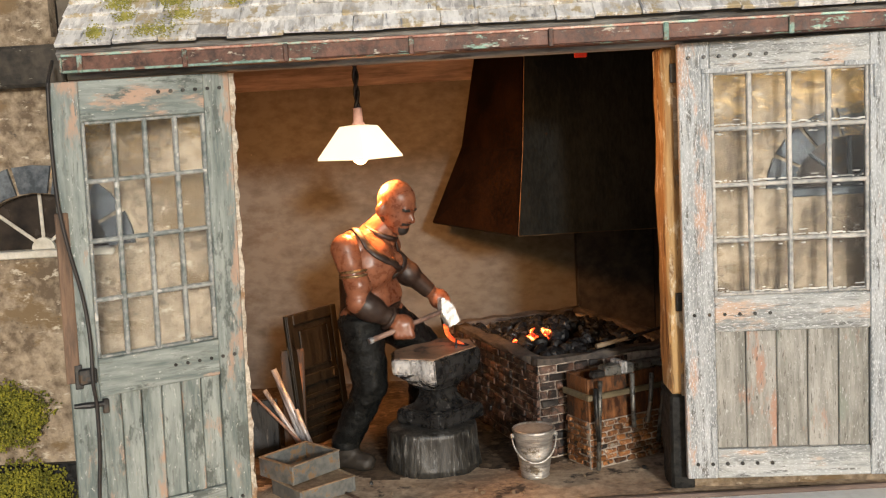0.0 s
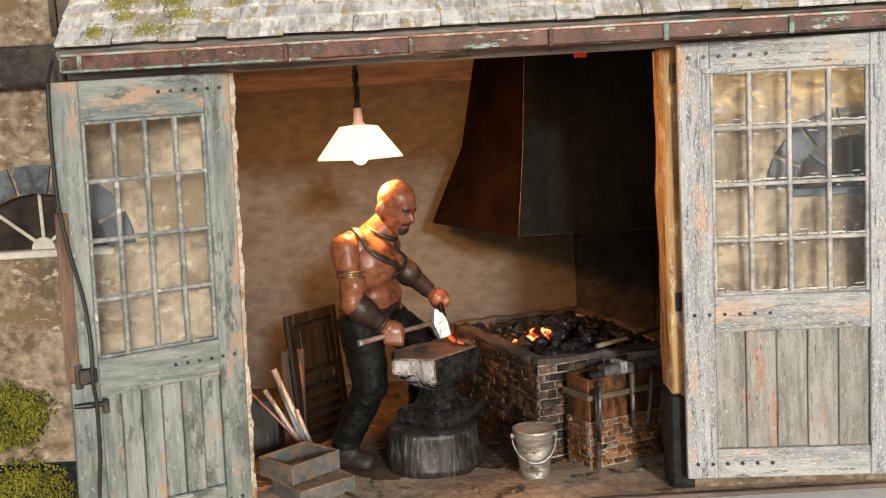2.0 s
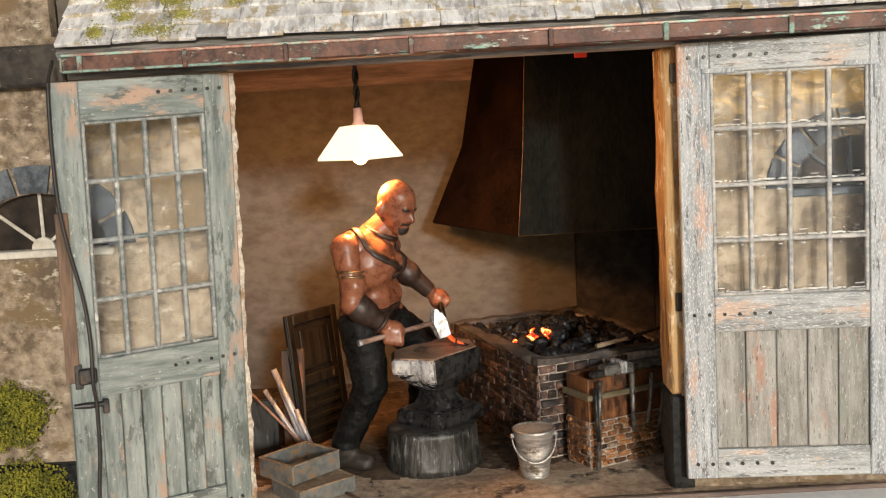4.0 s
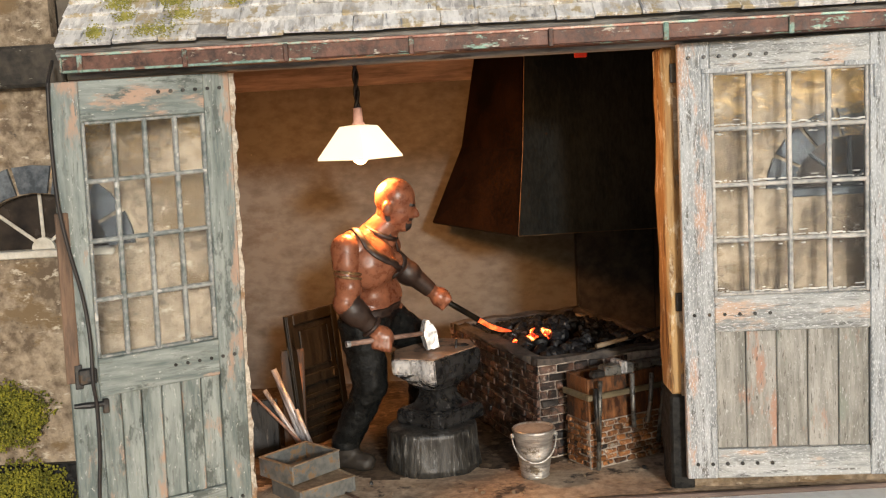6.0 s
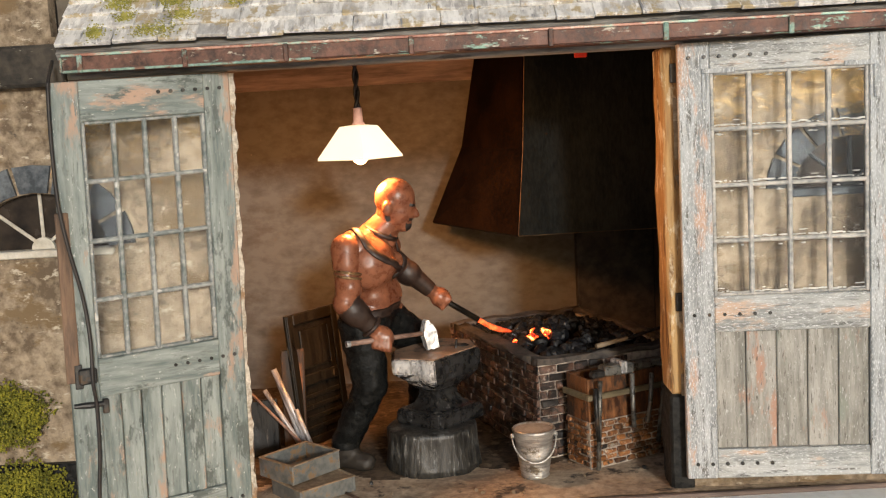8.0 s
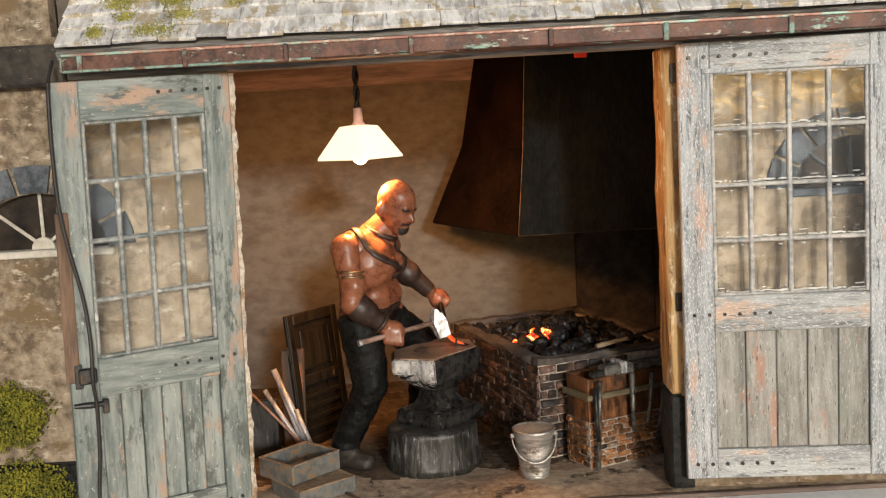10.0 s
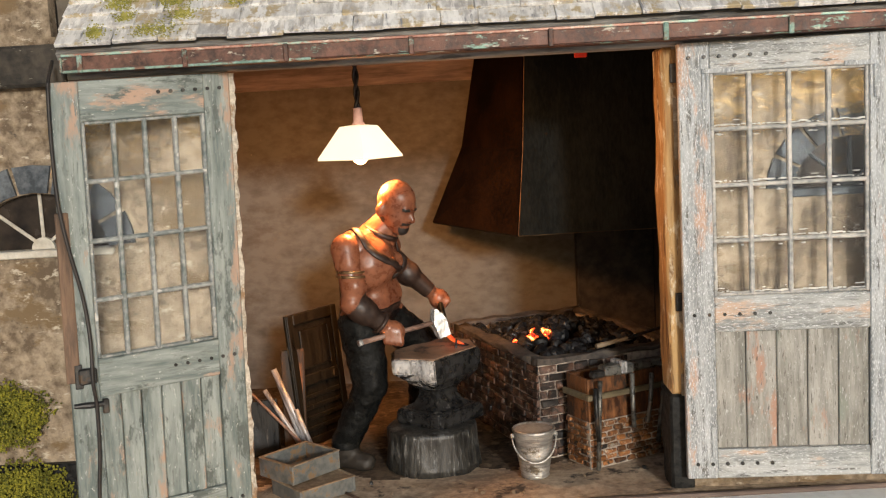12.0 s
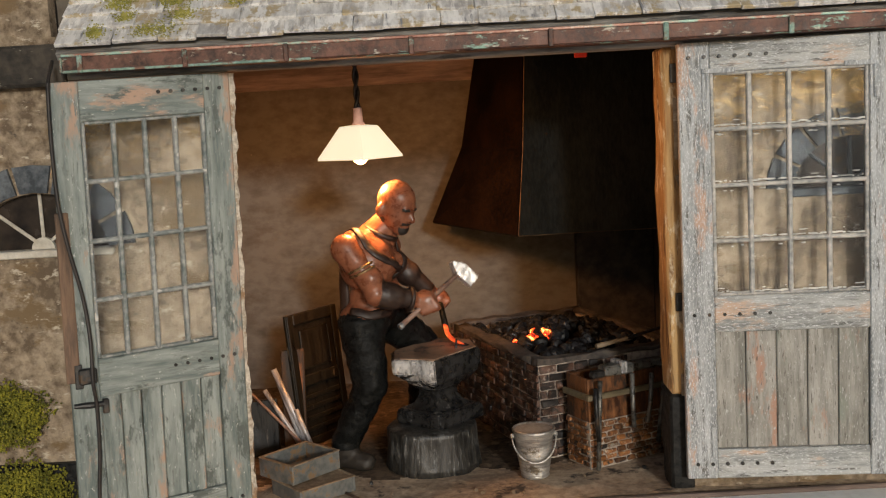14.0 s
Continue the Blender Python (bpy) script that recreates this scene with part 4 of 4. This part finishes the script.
# ---- clutter by the green door ----
def scrap():
    b = thing("door_panel", "dark panelled wooden shutter leaning against the wall", "shutter", at(-9.75, 10.4, 0, -5, 0, 54))
    W = 4.7
    part("board", boxm(0, W, 0, 0.25, 0, 8.7, 0.04), WOODDARK, b)
    for x0, x1, z0, z1 in ((0, 0.55, 0, 8.7), (W - 0.55, W, 0, 8.7), (0.55, W - 0.55, 8.0, 8.7), (0.55, W - 0.55, 3.9, 4.6), (0.55, W - 0.55, 0, 0.5)):
        part("moulding", boxm(x0, x1, -0.16, 0, z0, z1, 0.05), WOODDARK, b)
    part("raised_field", boxm(1.0, W - 1.0, -0.1, 0, 5.0, 7.6, 0.09), WOODDARK, b)
    for i, z in enumerate((0.9, 1.6, 2.3, 3.0)):
        part("slat", boxm(0.55, W - 0.55, -0.1, 0, z, z + 0.3, 0.04), WOODDARK, b)
    k = thing("plank_offcut", "dark orange-stained timber offcut leaning on the shutter", "plank", at(-10.9, 10.2, 0, -6, 2, 12))
    part("board", boxm(0, 1.5, 0, 0.3, 0, 6.5, 0.05, 0.04), PLANKSTAIN, k)
    k = thing("plank_offcut", "short dark timber offcut leaning by the door", "plank", at(-13.6, 9.0, 0, -8, 0, 10))
    part("board", boxm(0, 2.6, 0, 0.4, 0, 3.6, 0.06, 0.06), WOODDARK, k)
    for a, e, r in (((-8.9, 8.6, 0.3), (-11.1, 9.4, 5.6), 0.2), ((-9.3, 8.7, 0.3), (-11.0, 9.7, 5.0), 0.17), ((-9.2, 8.3, 0.3), (-11.7, 9.0, 4.4), 0.16), ((-8.7, 8.2, 0.3), (-9.8, 8.8, 3.1), 0.17), ((-8.6, 7.7, 0.3), (-12.7, 8.6, 4.6), 0.09), ((-6.2, 1.6, 0.12), (-4.6, -0.4, 0.1), 0.08)):
        bm = bmesh.new()
        cone(bm, a, e, r, r * 0.95, 12)
        ob = new("steel_bar", to_mesh(bm, "steel_bar", RODSTEEL if r > 0.1 else HANDLE, True))
        tagged(ob, "bare steel bar leaning in the scrap heap" if r > 0.1 else "thin wooden rod leaning in the scrap heap", "bar", "bars leaning by the door")
    for nm, m, w, d, h in (("upper", at(-9.05, 1.0, 0.92, 0, 0, -43), 3.5, 3.0, 1.05), ("lower", at(-8.55, 0.0, 0, 0, 0, -52), 3.6, 3.2, 0.85)):
        t = thing("metal_tray", "open grey steel tray with rusty rims" if nm == "upper" else "tan rusty steel tray under another tray", "tray", m, "stacked trays")
        for x0, x1, y0, y1 in ((-d, 0, 0, 0.12), (-d, 0, w - 0.12, w), (-d, -d + 0.12, 0.12, w - 0.12), (-0.12, 0, 0.12, w - 0.12)):
            side = part("side", boxm(x0, x1, y0, y1, 0, h, 0.02), STEELBOX, t)
            part("rim", boxm(x0 - 0.03, x1 + 0.03, y0 - 0.03, y1 + 0.03, h, h + 0.07, 0.02), RUST, side, "rusty rim")
        part("bottom", boxm(-d + 0.12, -0.12, 0.12, w - 0.12, 0, 0.12, 0) if nm == "upper" else boxm(-d + 0.12, -0.12, 0.12, w - 0.12, h - 0.15, h - 0.02, 0), STEELBOX if nm == "upper" else RUST, t)
    bm = bmesh.new()
    cone(bm, (-10.9, 2.9, 1.25), (-9.2, 2.1, 1.2), 0.18, 0.16, 10)
    tagged(new("steel_bar", to_mesh(bm, "steel_bar", RODSTEEL, True)), "bare steel bar lying in the open tray", "bar")
    random.seed(21)
    for i in range(9):
        x, y = random.uniform(-8, 11), random.uniform(0.2, 4.5)
        bm = lump(random.uniform(0.06, 0.16), i, 1, 0.5)
        bmesh.ops.translate(bm, vec=(x, y, 0.05), verts=bm.verts)
        tagged(new("pebble", to_mesh(bm, "pebble", RUST if i % 3 else COAL)), "small loose chip on the earth floor", "pebble", "chips on the floor")


def lamp():
    L = thing("pendant_lamp", "lit pendant lamp with a white glass shade", "lamp", at(-4.65, 8.0, 18.2))
    bm = bmesh.new()
    for ph in (0, math.pi):
        pts = [(0.11 * math.cos(ph + z * 3.2), 0.11 * math.sin(ph + z * 3.2), 3.3 + z) for z in [k * 0.12 for k in range(36)]]
        tube(bm, pts, 0.11, 8)
    part("cord", bm, CORD, L, "twisted black cord", True)
    bm = bmesh.new()
    lathe(bm, [(0.42, 2.38), (0.36, 2.5), (0.3, 2.6), (0.26, 3.4), (0.1, 3.45)], 20)
    part("cap", bm, TERRA, L, "terracotta pink lamp cap", True)
    bm = bmesh.new()

    def ring(r, z, ang=8):
        return [bm.verts.new((r * math.cos(radians(ang + 90 * k)), r * math.sin(radians(ang + 90 * k)), z)) for k in range(4)]
    rs = [ring(0.25, 2.42), ring(1.15, 2.32), ring(2.55, 0.5), ring(2.55, 0.38), ring(2.42, 0.38), ring(1.02, 2.18), ring(0.25, 2.28)]
    for a, b in zip(rs, rs[1:]):
        for k in range(4):
            bm.faces.new((a[k], a[(k + 1) % 4], b[(k + 1) % 4], b[k]))
    shade = part("shade", bm, SHADE, L, "glowing white milk-glass shade")
    bm = bmesh.new()
    ball(bm, (0, 0, 0.45), (0.45, 0.45, 0.42), 3)
    part("bulb", bm, BULB, shade, "glowing bulb", True)


# ---- figurine ----
def fused(bm, voxel):
    """One closed, smoothed skin over overlapping closed forms."""
    me = bpy.data.meshes.new("form")
    bm.to_mesh(me)
    bm.free()
    ob = bpy.data.objects.new("form", me)
    scene.collection.objects.link(ob)
    r = ob.modifiers.new("fuse", "REMESH")
    r.mode, r.voxel_size = "VOXEL", voxel
    s = ob.modifiers.new("soften", "SMOOTH")
    s.factor, s.iterations = 0.5, 4
    dg = bpy.context.evaluated_depsgraph_get()
    out = bmesh.new()
    out.from_mesh(ob.evaluated_get(dg).to_mesh())
    bpy.data.objects.remove(ob)
    bpy.data.meshes.remove(me)
    return out


def paint(bm, rule):
    for f in bm.faces:
        f.material_index = rule(f.calc_center_median())


def band(bm, centre, axis, r0, r1, width, index):
    """A flat ring round a limb."""
    axis = Vector(axis).normalized()
    turn = axis.to_track_quat("Z", "Y").to_matrix()
    seg = 28
    rings = []
    for r, z in ((r0, -width), (r1, -width * 0.7), (r1, width * 0.7), (r0, width)):
        rings.append([bm.verts.new(Vector(centre) + turn @ Vector((r * math.cos(2 * math.pi * k / seg), r * math.sin(2 * math.pi * k / seg), z))) for k in range(seg)])
    for a, b in zip(rings, rings[1:] + rings[:1]):
        for k in range(seg):
            f = bm.faces.new((a[k], a[(k + 1) % seg], b[(k + 1) % seg], b[k]))
            f.material_index = index


ROOT = Vector((-5.2, 7.6, 0))
SH_R = Vector((-5.72, 6.0, 13.4))
EL_R = Vector((-5.5, 5.3, 10.3))
WR_R = Vector((-3.95, 5.9, 8.9))
FI_R = Vector((-3.3, 6.2, 8.2))
EL_L = Vector((-3.05, 11.4, 11.6))
NECK = Vector((-3.3, 8.1, 14.15))
FIST_LEN = 3.75


def shift(bm, origin):
    bmesh.ops.translate(bm, vec=-Vector(origin), verts=bm.verts)
    return bm


def figurine():
    bm = bmesh.new()
    # trunk
    capsule(bm, (-4.8, 7.4, 9.0), (-4.3, 8.8, 9.0), 1.45, 1.4)
    capsule(bm, (-4.5, 7.6, 10.2), (-4.0, 8.6, 10.2), 1.4, 1.35)
    capsule(bm, (-4.6, 7.0, 12.3), (-3.95, 8.9, 12.2), 1.7, 1.45)
    capsule(bm, (-5.2, 6.7, 13.3), (-3.6, 9.5, 13.0), 1.15, 1.0)
    ball(bm, (-3.75, 6.75, 12.2), (1.0, 1.0, 0.8))
    ball(bm, (-3.15, 8.0, 12.1), (0.95, 0.95, 0.8))
    capsule(bm, (-4.2, 8.2, 13.6), (-3.35, 8.1, 14.6), 1.15, 0.85)
    # legs
    capsule(bm, (-5.2, 7.0, 8.7), (-4.8, 6.2, 5.0), 1.4, 1.05)
    capsule(bm, (-4.8, 6.2, 5.0), (-6.6, 6.6, 1.5), 1.05, 0.85)
    capsule(bm, (-6.6, 6.6, 1.4), (-6.7, 6.5, 0.6), 0.9, 0.7)
    capsule(bm, (-6.7, 6.5, 0.55), (-5.3, 5.9, 0.45), 0.6, 0.5)
    capsule(bm, (-4.0, 9.2, 8.7), (-1.6, 10.8, 6.3), 1.4, 1.1)
    capsule(bm, (-1.6, 10.8, 6.3), (-2.0, 11.4, 1.4), 1.05, 0.85)
    capsule(bm, (-2.0, 11.4, 0.6), (-0.6, 11.0, 0.5), 0.65, 0.55)
    bm = fused(bm, 0.13)

    bm.normal_update()
    for v in bm.verts:
        if v.co.z < 9.2:
            w = Vector((v.co.x * 0.8, v.co.y * 0.8, v.co.z * 1.3))
            v.co += v.normal * (0.11 * noise.noise(w) + 0.08 * noise.noise(w * 2.1 + Vector((4, 0, 0))))
        else:
            v.co += v.normal * 0.05 * noise.noise(v.co * 1.5)

    def rule(c):
        if c.z < 1.25:
            return 2
        if c.z < 9.35 + 0.15 * math.sin(c.x * 3):
            return 1
        return 0
    paint(bm, rule)
    tree = BVHTree.FromBMesh(bm)

    def strap(ctrl, w):
        pts, nor = [], []
        for p in curve_points(ctrl, 8):
            q, n, _, _ = tree.find_nearest(p)
            pts.append(q + n * 0.05)
            nor.append(n)
        n0 = len(bm.faces)
        tube(bm, pts, w, 8, 0.3, nor)
        bm.faces.ensure_lookup_table()
        for f in bm.faces[n0:]:
            f.material_index = 3
    strap([(-5.6, 7.6, 14.3), (-4.9, 6.2, 14.0), (-4.0, 5.6, 13.1), (-3.2, 6.2, 12.4), (-2.6, 7.2, 11.8)], 0.24)
    strap([(-3.2, 8.9, 14.4), (-2.4, 8.2, 13.4), (-2.2, 7.4, 12.2), (-2.5, 6.9, 11.0)], 0.2)
    strap([(-5.6, 6.2, 9.5), (-4.4, 5.8, 9.45), (-3.2, 6.6, 9.4), (-2.7, 8.0, 9.4)], 0.28)
    n0 = len(bm.faces)
    tube(bm, curve_points([(-6.0, 7.5, 12.4), (-6.1, 7.4, 11.0), (-6.15, 7.5, 9.6), (-6.45, 7.8, 8.2)], 5), 0.42, 8, 0.45)
    bm.faces.ensure_lookup_table()
    for f in bm.faces[n0:]:
        f.material_index = 3
    band(bm, (-3.72, 8.15, 14.05), (0.5, -0.05, 1), 0.9, 1.13, 0.16, 3)
    shift(bm, ROOT)
    body = new("figurine", to_mesh(bm, "figurine", [SKIN, TROUSER, BOOT, LEATHER], True))
    body.location = ROOT * U
    tagged(body, "painted bald blacksmith figurine in black trousers at the anvil", "figurine")

    # head, in its own space at the neck, facing local +x
    bm = bmesh.new()
    ball(bm, (0.25, 0, 2.0), (1.24, 1.06, 1.25))
    ball(bm, (0.55, 0, 1.25), (1.0, 0.92, 1.15))
    ball(bm, (0.95, 0, 0.45), (0.5, 0.55, 0.45))
    capsule(bm, (-0.2, 0, -0.6), (0, 0, 1.0), 0.8, 0.8)
    capsule(bm, (1.45, 0, 1.6), (1.68, 0, 1.15), 0.13, 0.2)
    capsule(bm, (1.36, -0.45, 1.75), (1.36, 0.45, 1.75), 0.17, 0.17)
    for s in (-1, 1):
        ball(bm, (-0.02, s * 1.06, 1.42), (0.32, 0.24, 0.44), 3)
    bm = fused(bm, 0.09)

    def hrule(c):
        if c.x > 1.15 and c.z < 0.62:
            return 1
        if abs(c.x - 0.0 - 0.22 * (1.0 - c.z)) < 0.13 + 0.06 * math.sin(c.z * 9) and -0.5 < c.z < 0.98 and abs(c.y) > 0.4:
            return 1
        if c.x > 1.2 and 1.66 < c.z < 1.8 and 0.14 < abs(c.y) < 0.62:
            return 1
        if c.x > 1.3 and 0.74 < c.z < 0.92 and abs(c.y) < 0.5:
            return 1
        return 0
    paint(bm, hrule)
    head = new("head", to_mesh(bm, "head", [SKIN, HAIR], True))
    head.parent = body

    # right arm, in its own space at the shoulder
    bm = bmesh.new()
    capsule(bm, SH_R, SH_R + Vector((0.12, -0.3, -0.9)), 0.92, 0.84)
    capsule(bm, SH_R + Vector((0.15, -0.3, -1.0)), EL_R + Vector((0.05, 0, 0.5)), 0.76, 0.66)
    ball(bm, (-5.3, 5.35, 11.2), (0.76, 0.76, 0.85))
    capsule(bm, EL_R, WR_R, 0.76, 0.56)
    capsule(bm, EL_R + (WR_R - EL_R) * 0.3, EL_R + (WR_R - EL_R) * 0.5, 0.86, 0.8)
    ball(bm, FI_R, (0.78, 0.66, 0.78))
    for k in range(4):
        q = FI_R + Vector((-0.42 + 0.29 * k, -0.38, 0.42 - 0.06 * k))
        e = FI_R + Vector((-0.36 + 0.29 * k, -0.5, -0.42 - 0.05 * k))
        capsule(bm, q, e, 0.2, 0.22)
        capsule(bm, e, e + Vector((0, 0.5, -0.1)), 0.22, 0.18)
    bm = fused(bm, 0.1)
    ax = (WR_R - EL_R).normalized()
    ln = (WR_R - EL_R).length

    def arule(c):
        t = (c - EL_R).dot(ax)
        return 1 if 0.12 < t < ln - 0.05 and (c - EL_R - ax * t).length < 0.98 else 0
    paint(bm, arule)
    for dz in (-0.14, 0.14):
        band(bm, (-5.48, 5.52, 11.95 + dz), (0.05, 0.1, 1), 0.62, 0.86, 0.09, 2)
    band(bm, WR_R, ax, 0.5, 0.74, 0.13, 1)
    shift(bm, SH_R)
    arm_r = new("arm", to_mesh(bm, "arm", [SKIN, LEATHER, BRASS], True))
    arm_r.parent = body

    # left forearm, which turns at the elbow (local +x towards the fist)
    bm = bmesh.new()
    capsule(bm, (-0.6, 0, 0.1), (2.75, 0, 0), 0.8, 0.54)
    ball(bm, (1.0, 0, 0), (0.95, 0.82, 0.84))
    ball(bm, (FIST_LEN, 0, 0), (0.75, 0.6, 0.68))
    for k in range(4):
        q = Vector((FIST_LEN + 0.3, -0.35 + 0.05 * k, 0.35 - 0.25 * k))
        capsule(bm, q, q + Vector((0.12, -0.15, -0.1)), 0.2, 0.18)
    bm = fused(bm, 0.1)
    paint(bm, lambda c: 1 if c.x < 2.85 else 0)
    arm_l = new("forearm", to_mesh(bm, "forearm", [SKIN, LEATHER], True))
    arm_l.parent = body

    # hammer, in a space with its origin at the shoulder, so that it swings with the arm
    ham = thing("forging_hammer", "bright steel forging hammer on a wooden handle", "hammer", at(*SH_R))
    a, b = Vector((-5.25, 4.85, 7.95)), Vector((-0.9, 7.3, 8.44))
    bm = bmesh.new()
    tube(bm, [a - SH_R, (a + b) / 2 - SH_R, b - SH_R], [0.16, 0.16, 0.14], 12)
    part("handle", bm, HANDLE, ham, "worn wooden handle", True)
    bm = bmesh.new()
    cone(bm, a - SH_R, a + (b - a) * 0.05 - SH_R, 0.19, 0.19, 12)
    part("pommel", bm, WORN_LIT, ham, "steel end cap")
    bm = bmesh.new()
    frustum(bm, [(-0.42, -0.42), (0.42, -0.42), (0.42, 0.42), (-0.42, 0.42)], [(-0.47, -0.47), (0.47, -0.47), (0.47, 0.47), (-0.47, 0.47)], -0.95, 0.2)
    frustum(bm, [(-0.47, -0.47), (0.47, -0.47), (0.47, 0.47), (-0.47, 0.47)], [(-0.12, -0.4), (0.12, -0.4), (0.12, 0.4), (-0.12, 0.4)], 0.2, 0.9)
    bmesh.ops.remove_doubles(bm, verts=bm.verts, dist=0.01)
    bmesh.ops.subdivide_edges(bm, edges=bm.edges, cuts=3, use_grid_fill=True)
    for v in bm.verts:
        v.co += Vector((1, 1, 1)) * 0.09 * noise.noise(v.co * 2.5)
    bmesh.ops.scale(bm, vec=(0.88, 0.88, 0.95), verts=bm.verts)
    c = Vector((-0.5, 7.4, 8.42)) - SH_R
    bmesh.ops.transform(bm, matrix=Matrix.Translation(c) @ Matrix.Rotation(radians(-17), 4, "Y") @ Matrix.Rotation(radians(20), 4, "Z"), verts=bm.verts)
    part("hammer_head", bm, SILVER, ham, "bright faceted steel head")

    # the work piece, from the fist (origin) along local +x
    bar = thing("iron_bar", "iron bar with a glowing orange tip", "bar", at(0, 0, 0))
    bm = bmesh.new()
    tube(bm, [(-0.7, 0, 0), (0, 0, 0), (2.9, 0, 0)], [0.17, 0.18, 0.2], 10)
    part("shank", bm, WOODDARK, bar, "dark brown shank", True)
    bm = bmesh.new()
    tube(bm, curve_points([(2.9, 0, 0), (3.8, 0.04, 0.02), (4.6, 0.3, 0.16), (5.25, 0.8, 0.32)], 4), [0.2] * 4 + [0.22] * 4 + [0.2, 0.18, 0.15, 0.1, 0.05], 10, 0.6)
    part("hot_tip", bm, IRONHOT, bar, "glowing orange tip", True)
    return body, head, arm_r, arm_l, ham, bar


setting()
fanlight("window_1", -21.3, 15.0, 3.6, 3.0, WHITEBAR)
fanlight("window_2", 21.9, 16.0, 3.2, 2.7, BLUESTONE)
doors()
cable()
moss()
lamp()
hood()
anvil_block()
bucket()
scrap()
body, head, arm_r, arm_l, ham, bar = figurine()
brick_bin()
forge()
roof()


# ---- movement ----
LIFT = 27.0
BEATS = [(0.0, 0.25), (0.1, 0.42), (0.2, 0.05), (0.3, 0), (0.7, 0), (0.8, 0.35), (0.9, 0.55), (1.0, 0.05), (1.1, 0), (1.5, 0), (1.6, 0.3), (1.7, 0.5), (1.8, 0.67), (1.9, 0.05), (2.0, 0), (2.4, 0),
         (2.5, 0.25), (2.6, 0.5), (2.7, 0.6), (2.8, 0.06), (2.9, 0), (3.3, 0), (3.4, 0.35), (3.5, 0.6), (3.6, 0.05), (3.7, 0), (4.2, 0), (4.3, 0.35), (4.4, 0.6), (4.5, 0.05), (4.6, 0), (5.5, 0), (5.6, -0.04),
         (5.7, -0.14), (5.8, -0.27), (8.1, -0.27), (8.2, -0.13), (8.3, 0), (8.8, 0), (8.9, 0.5), (9.0, 0.7), (9.1, 0.05), (9.2, 0), (9.6, 0), (9.7, 0.5), (9.8, 0.75), (9.9, 0.05), (10.0, 0), (10.3, 0),
         (10.4, 0.13), (10.5, 0.43), (10.6, 0.8), (10.7, 0.86), (10.8, 0.02), (10.9, 0), (11.1, 0), (11.2, 0.15), (11.3, 0.52), (11.4, 0.82), (11.5, 0.2), (11.6, 0), (12.0, 0), (12.1, 0.25), (12.2, 0.65),
         (12.3, 0.84), (12.4, 0.05), (12.5, 0), (12.7, 0), (12.8, 0.04), (12.9, 0.35), (13.0, 0.8), (13.1, 1.0), (13.2, 0.3), (13.3, 0), (13.6, 0), (13.7, 0.06), (13.8, 0.42), (13.9, 0.75), (14.0, 1.0)]
# 0: bar on the anvil; 1: bar in the coals
TURNS = [(0.0, 0), (5.3, 0), (5.4, 0.18), (5.5, 0.25), (5.6, 0.4), (5.7, 0.55), (5.8, 0.72), (6.0, 0.8), (6.4, 0.9), (7.0, 0.97), (7.4, 1.05), (7.8, 1.0), (7.9, 0.97), (8.0, 0.8), (8.1, 0.5), (8.2, 0.27), (8.4, 0), (14.0, 0)]
LOOKS = [(0.0, 0), (5.3, 0), (5.5, 0.15), (5.7, 0.8), (5.9, 1), (8.0, 1), (8.2, 0.9), (8.5, 0), (14.0, 0)]
FIST_A, FIST_B = Vector((-0.35, 12.2, 8.95)), Vector((-0.85, 12.0, 9.62))
TIP_A, TIP_B = Vector((0.05, 8.2, 7.05)), Vector((3.9, 13.0, 6.75))


def aim(origin, target):
    d = (Vector(target) - Vector(origin)).normalized()
    s = Vector((0, 0, 1)).cross(d).normalized()
    m = Matrix((d, s, d.cross(s))).transposed().to_4x4()
    m.translation = Vector(origin) * U
    return m


def motions():
    swing = Vector((0.12, -1.0, 0.1)).normalized()
    turn = [(t, Matrix.Rotation(radians(LIFT * k), 4, swing)) for t, k in BEATS]
    walk(arm_r, [(t, Matrix.Translation((SH_R - ROOT) * U) @ m) for t, m in turn])
    walk(ham, [(t, Matrix.Translation(SH_R * U) @ m) for t, m in turn])
    walk(head, [(t, Matrix.Translation((NECK - ROOT) * U) @ pose(0, 0, 0, 0, 0, -36 + 30 * k) @ pose(0, 0, 0, 0, 17 - 8 * k, 0)) for t, k in LOOKS])
    fore, work = [], []
    for t, k in TURNS:
        goal = FIST_A.lerp(FIST_B, k)
        m = aim(EL_L, goal)
        fist = EL_L + (goal - EL_L).normalized() * FIST_LEN
        fore.append((t, Matrix.Translation(-ROOT * U) @ m))
        work.append((t, aim(fist, TIP_A.lerp(TIP_B, k))))
    walk(arm_l, fore)
    walk(bar, work)


motions()
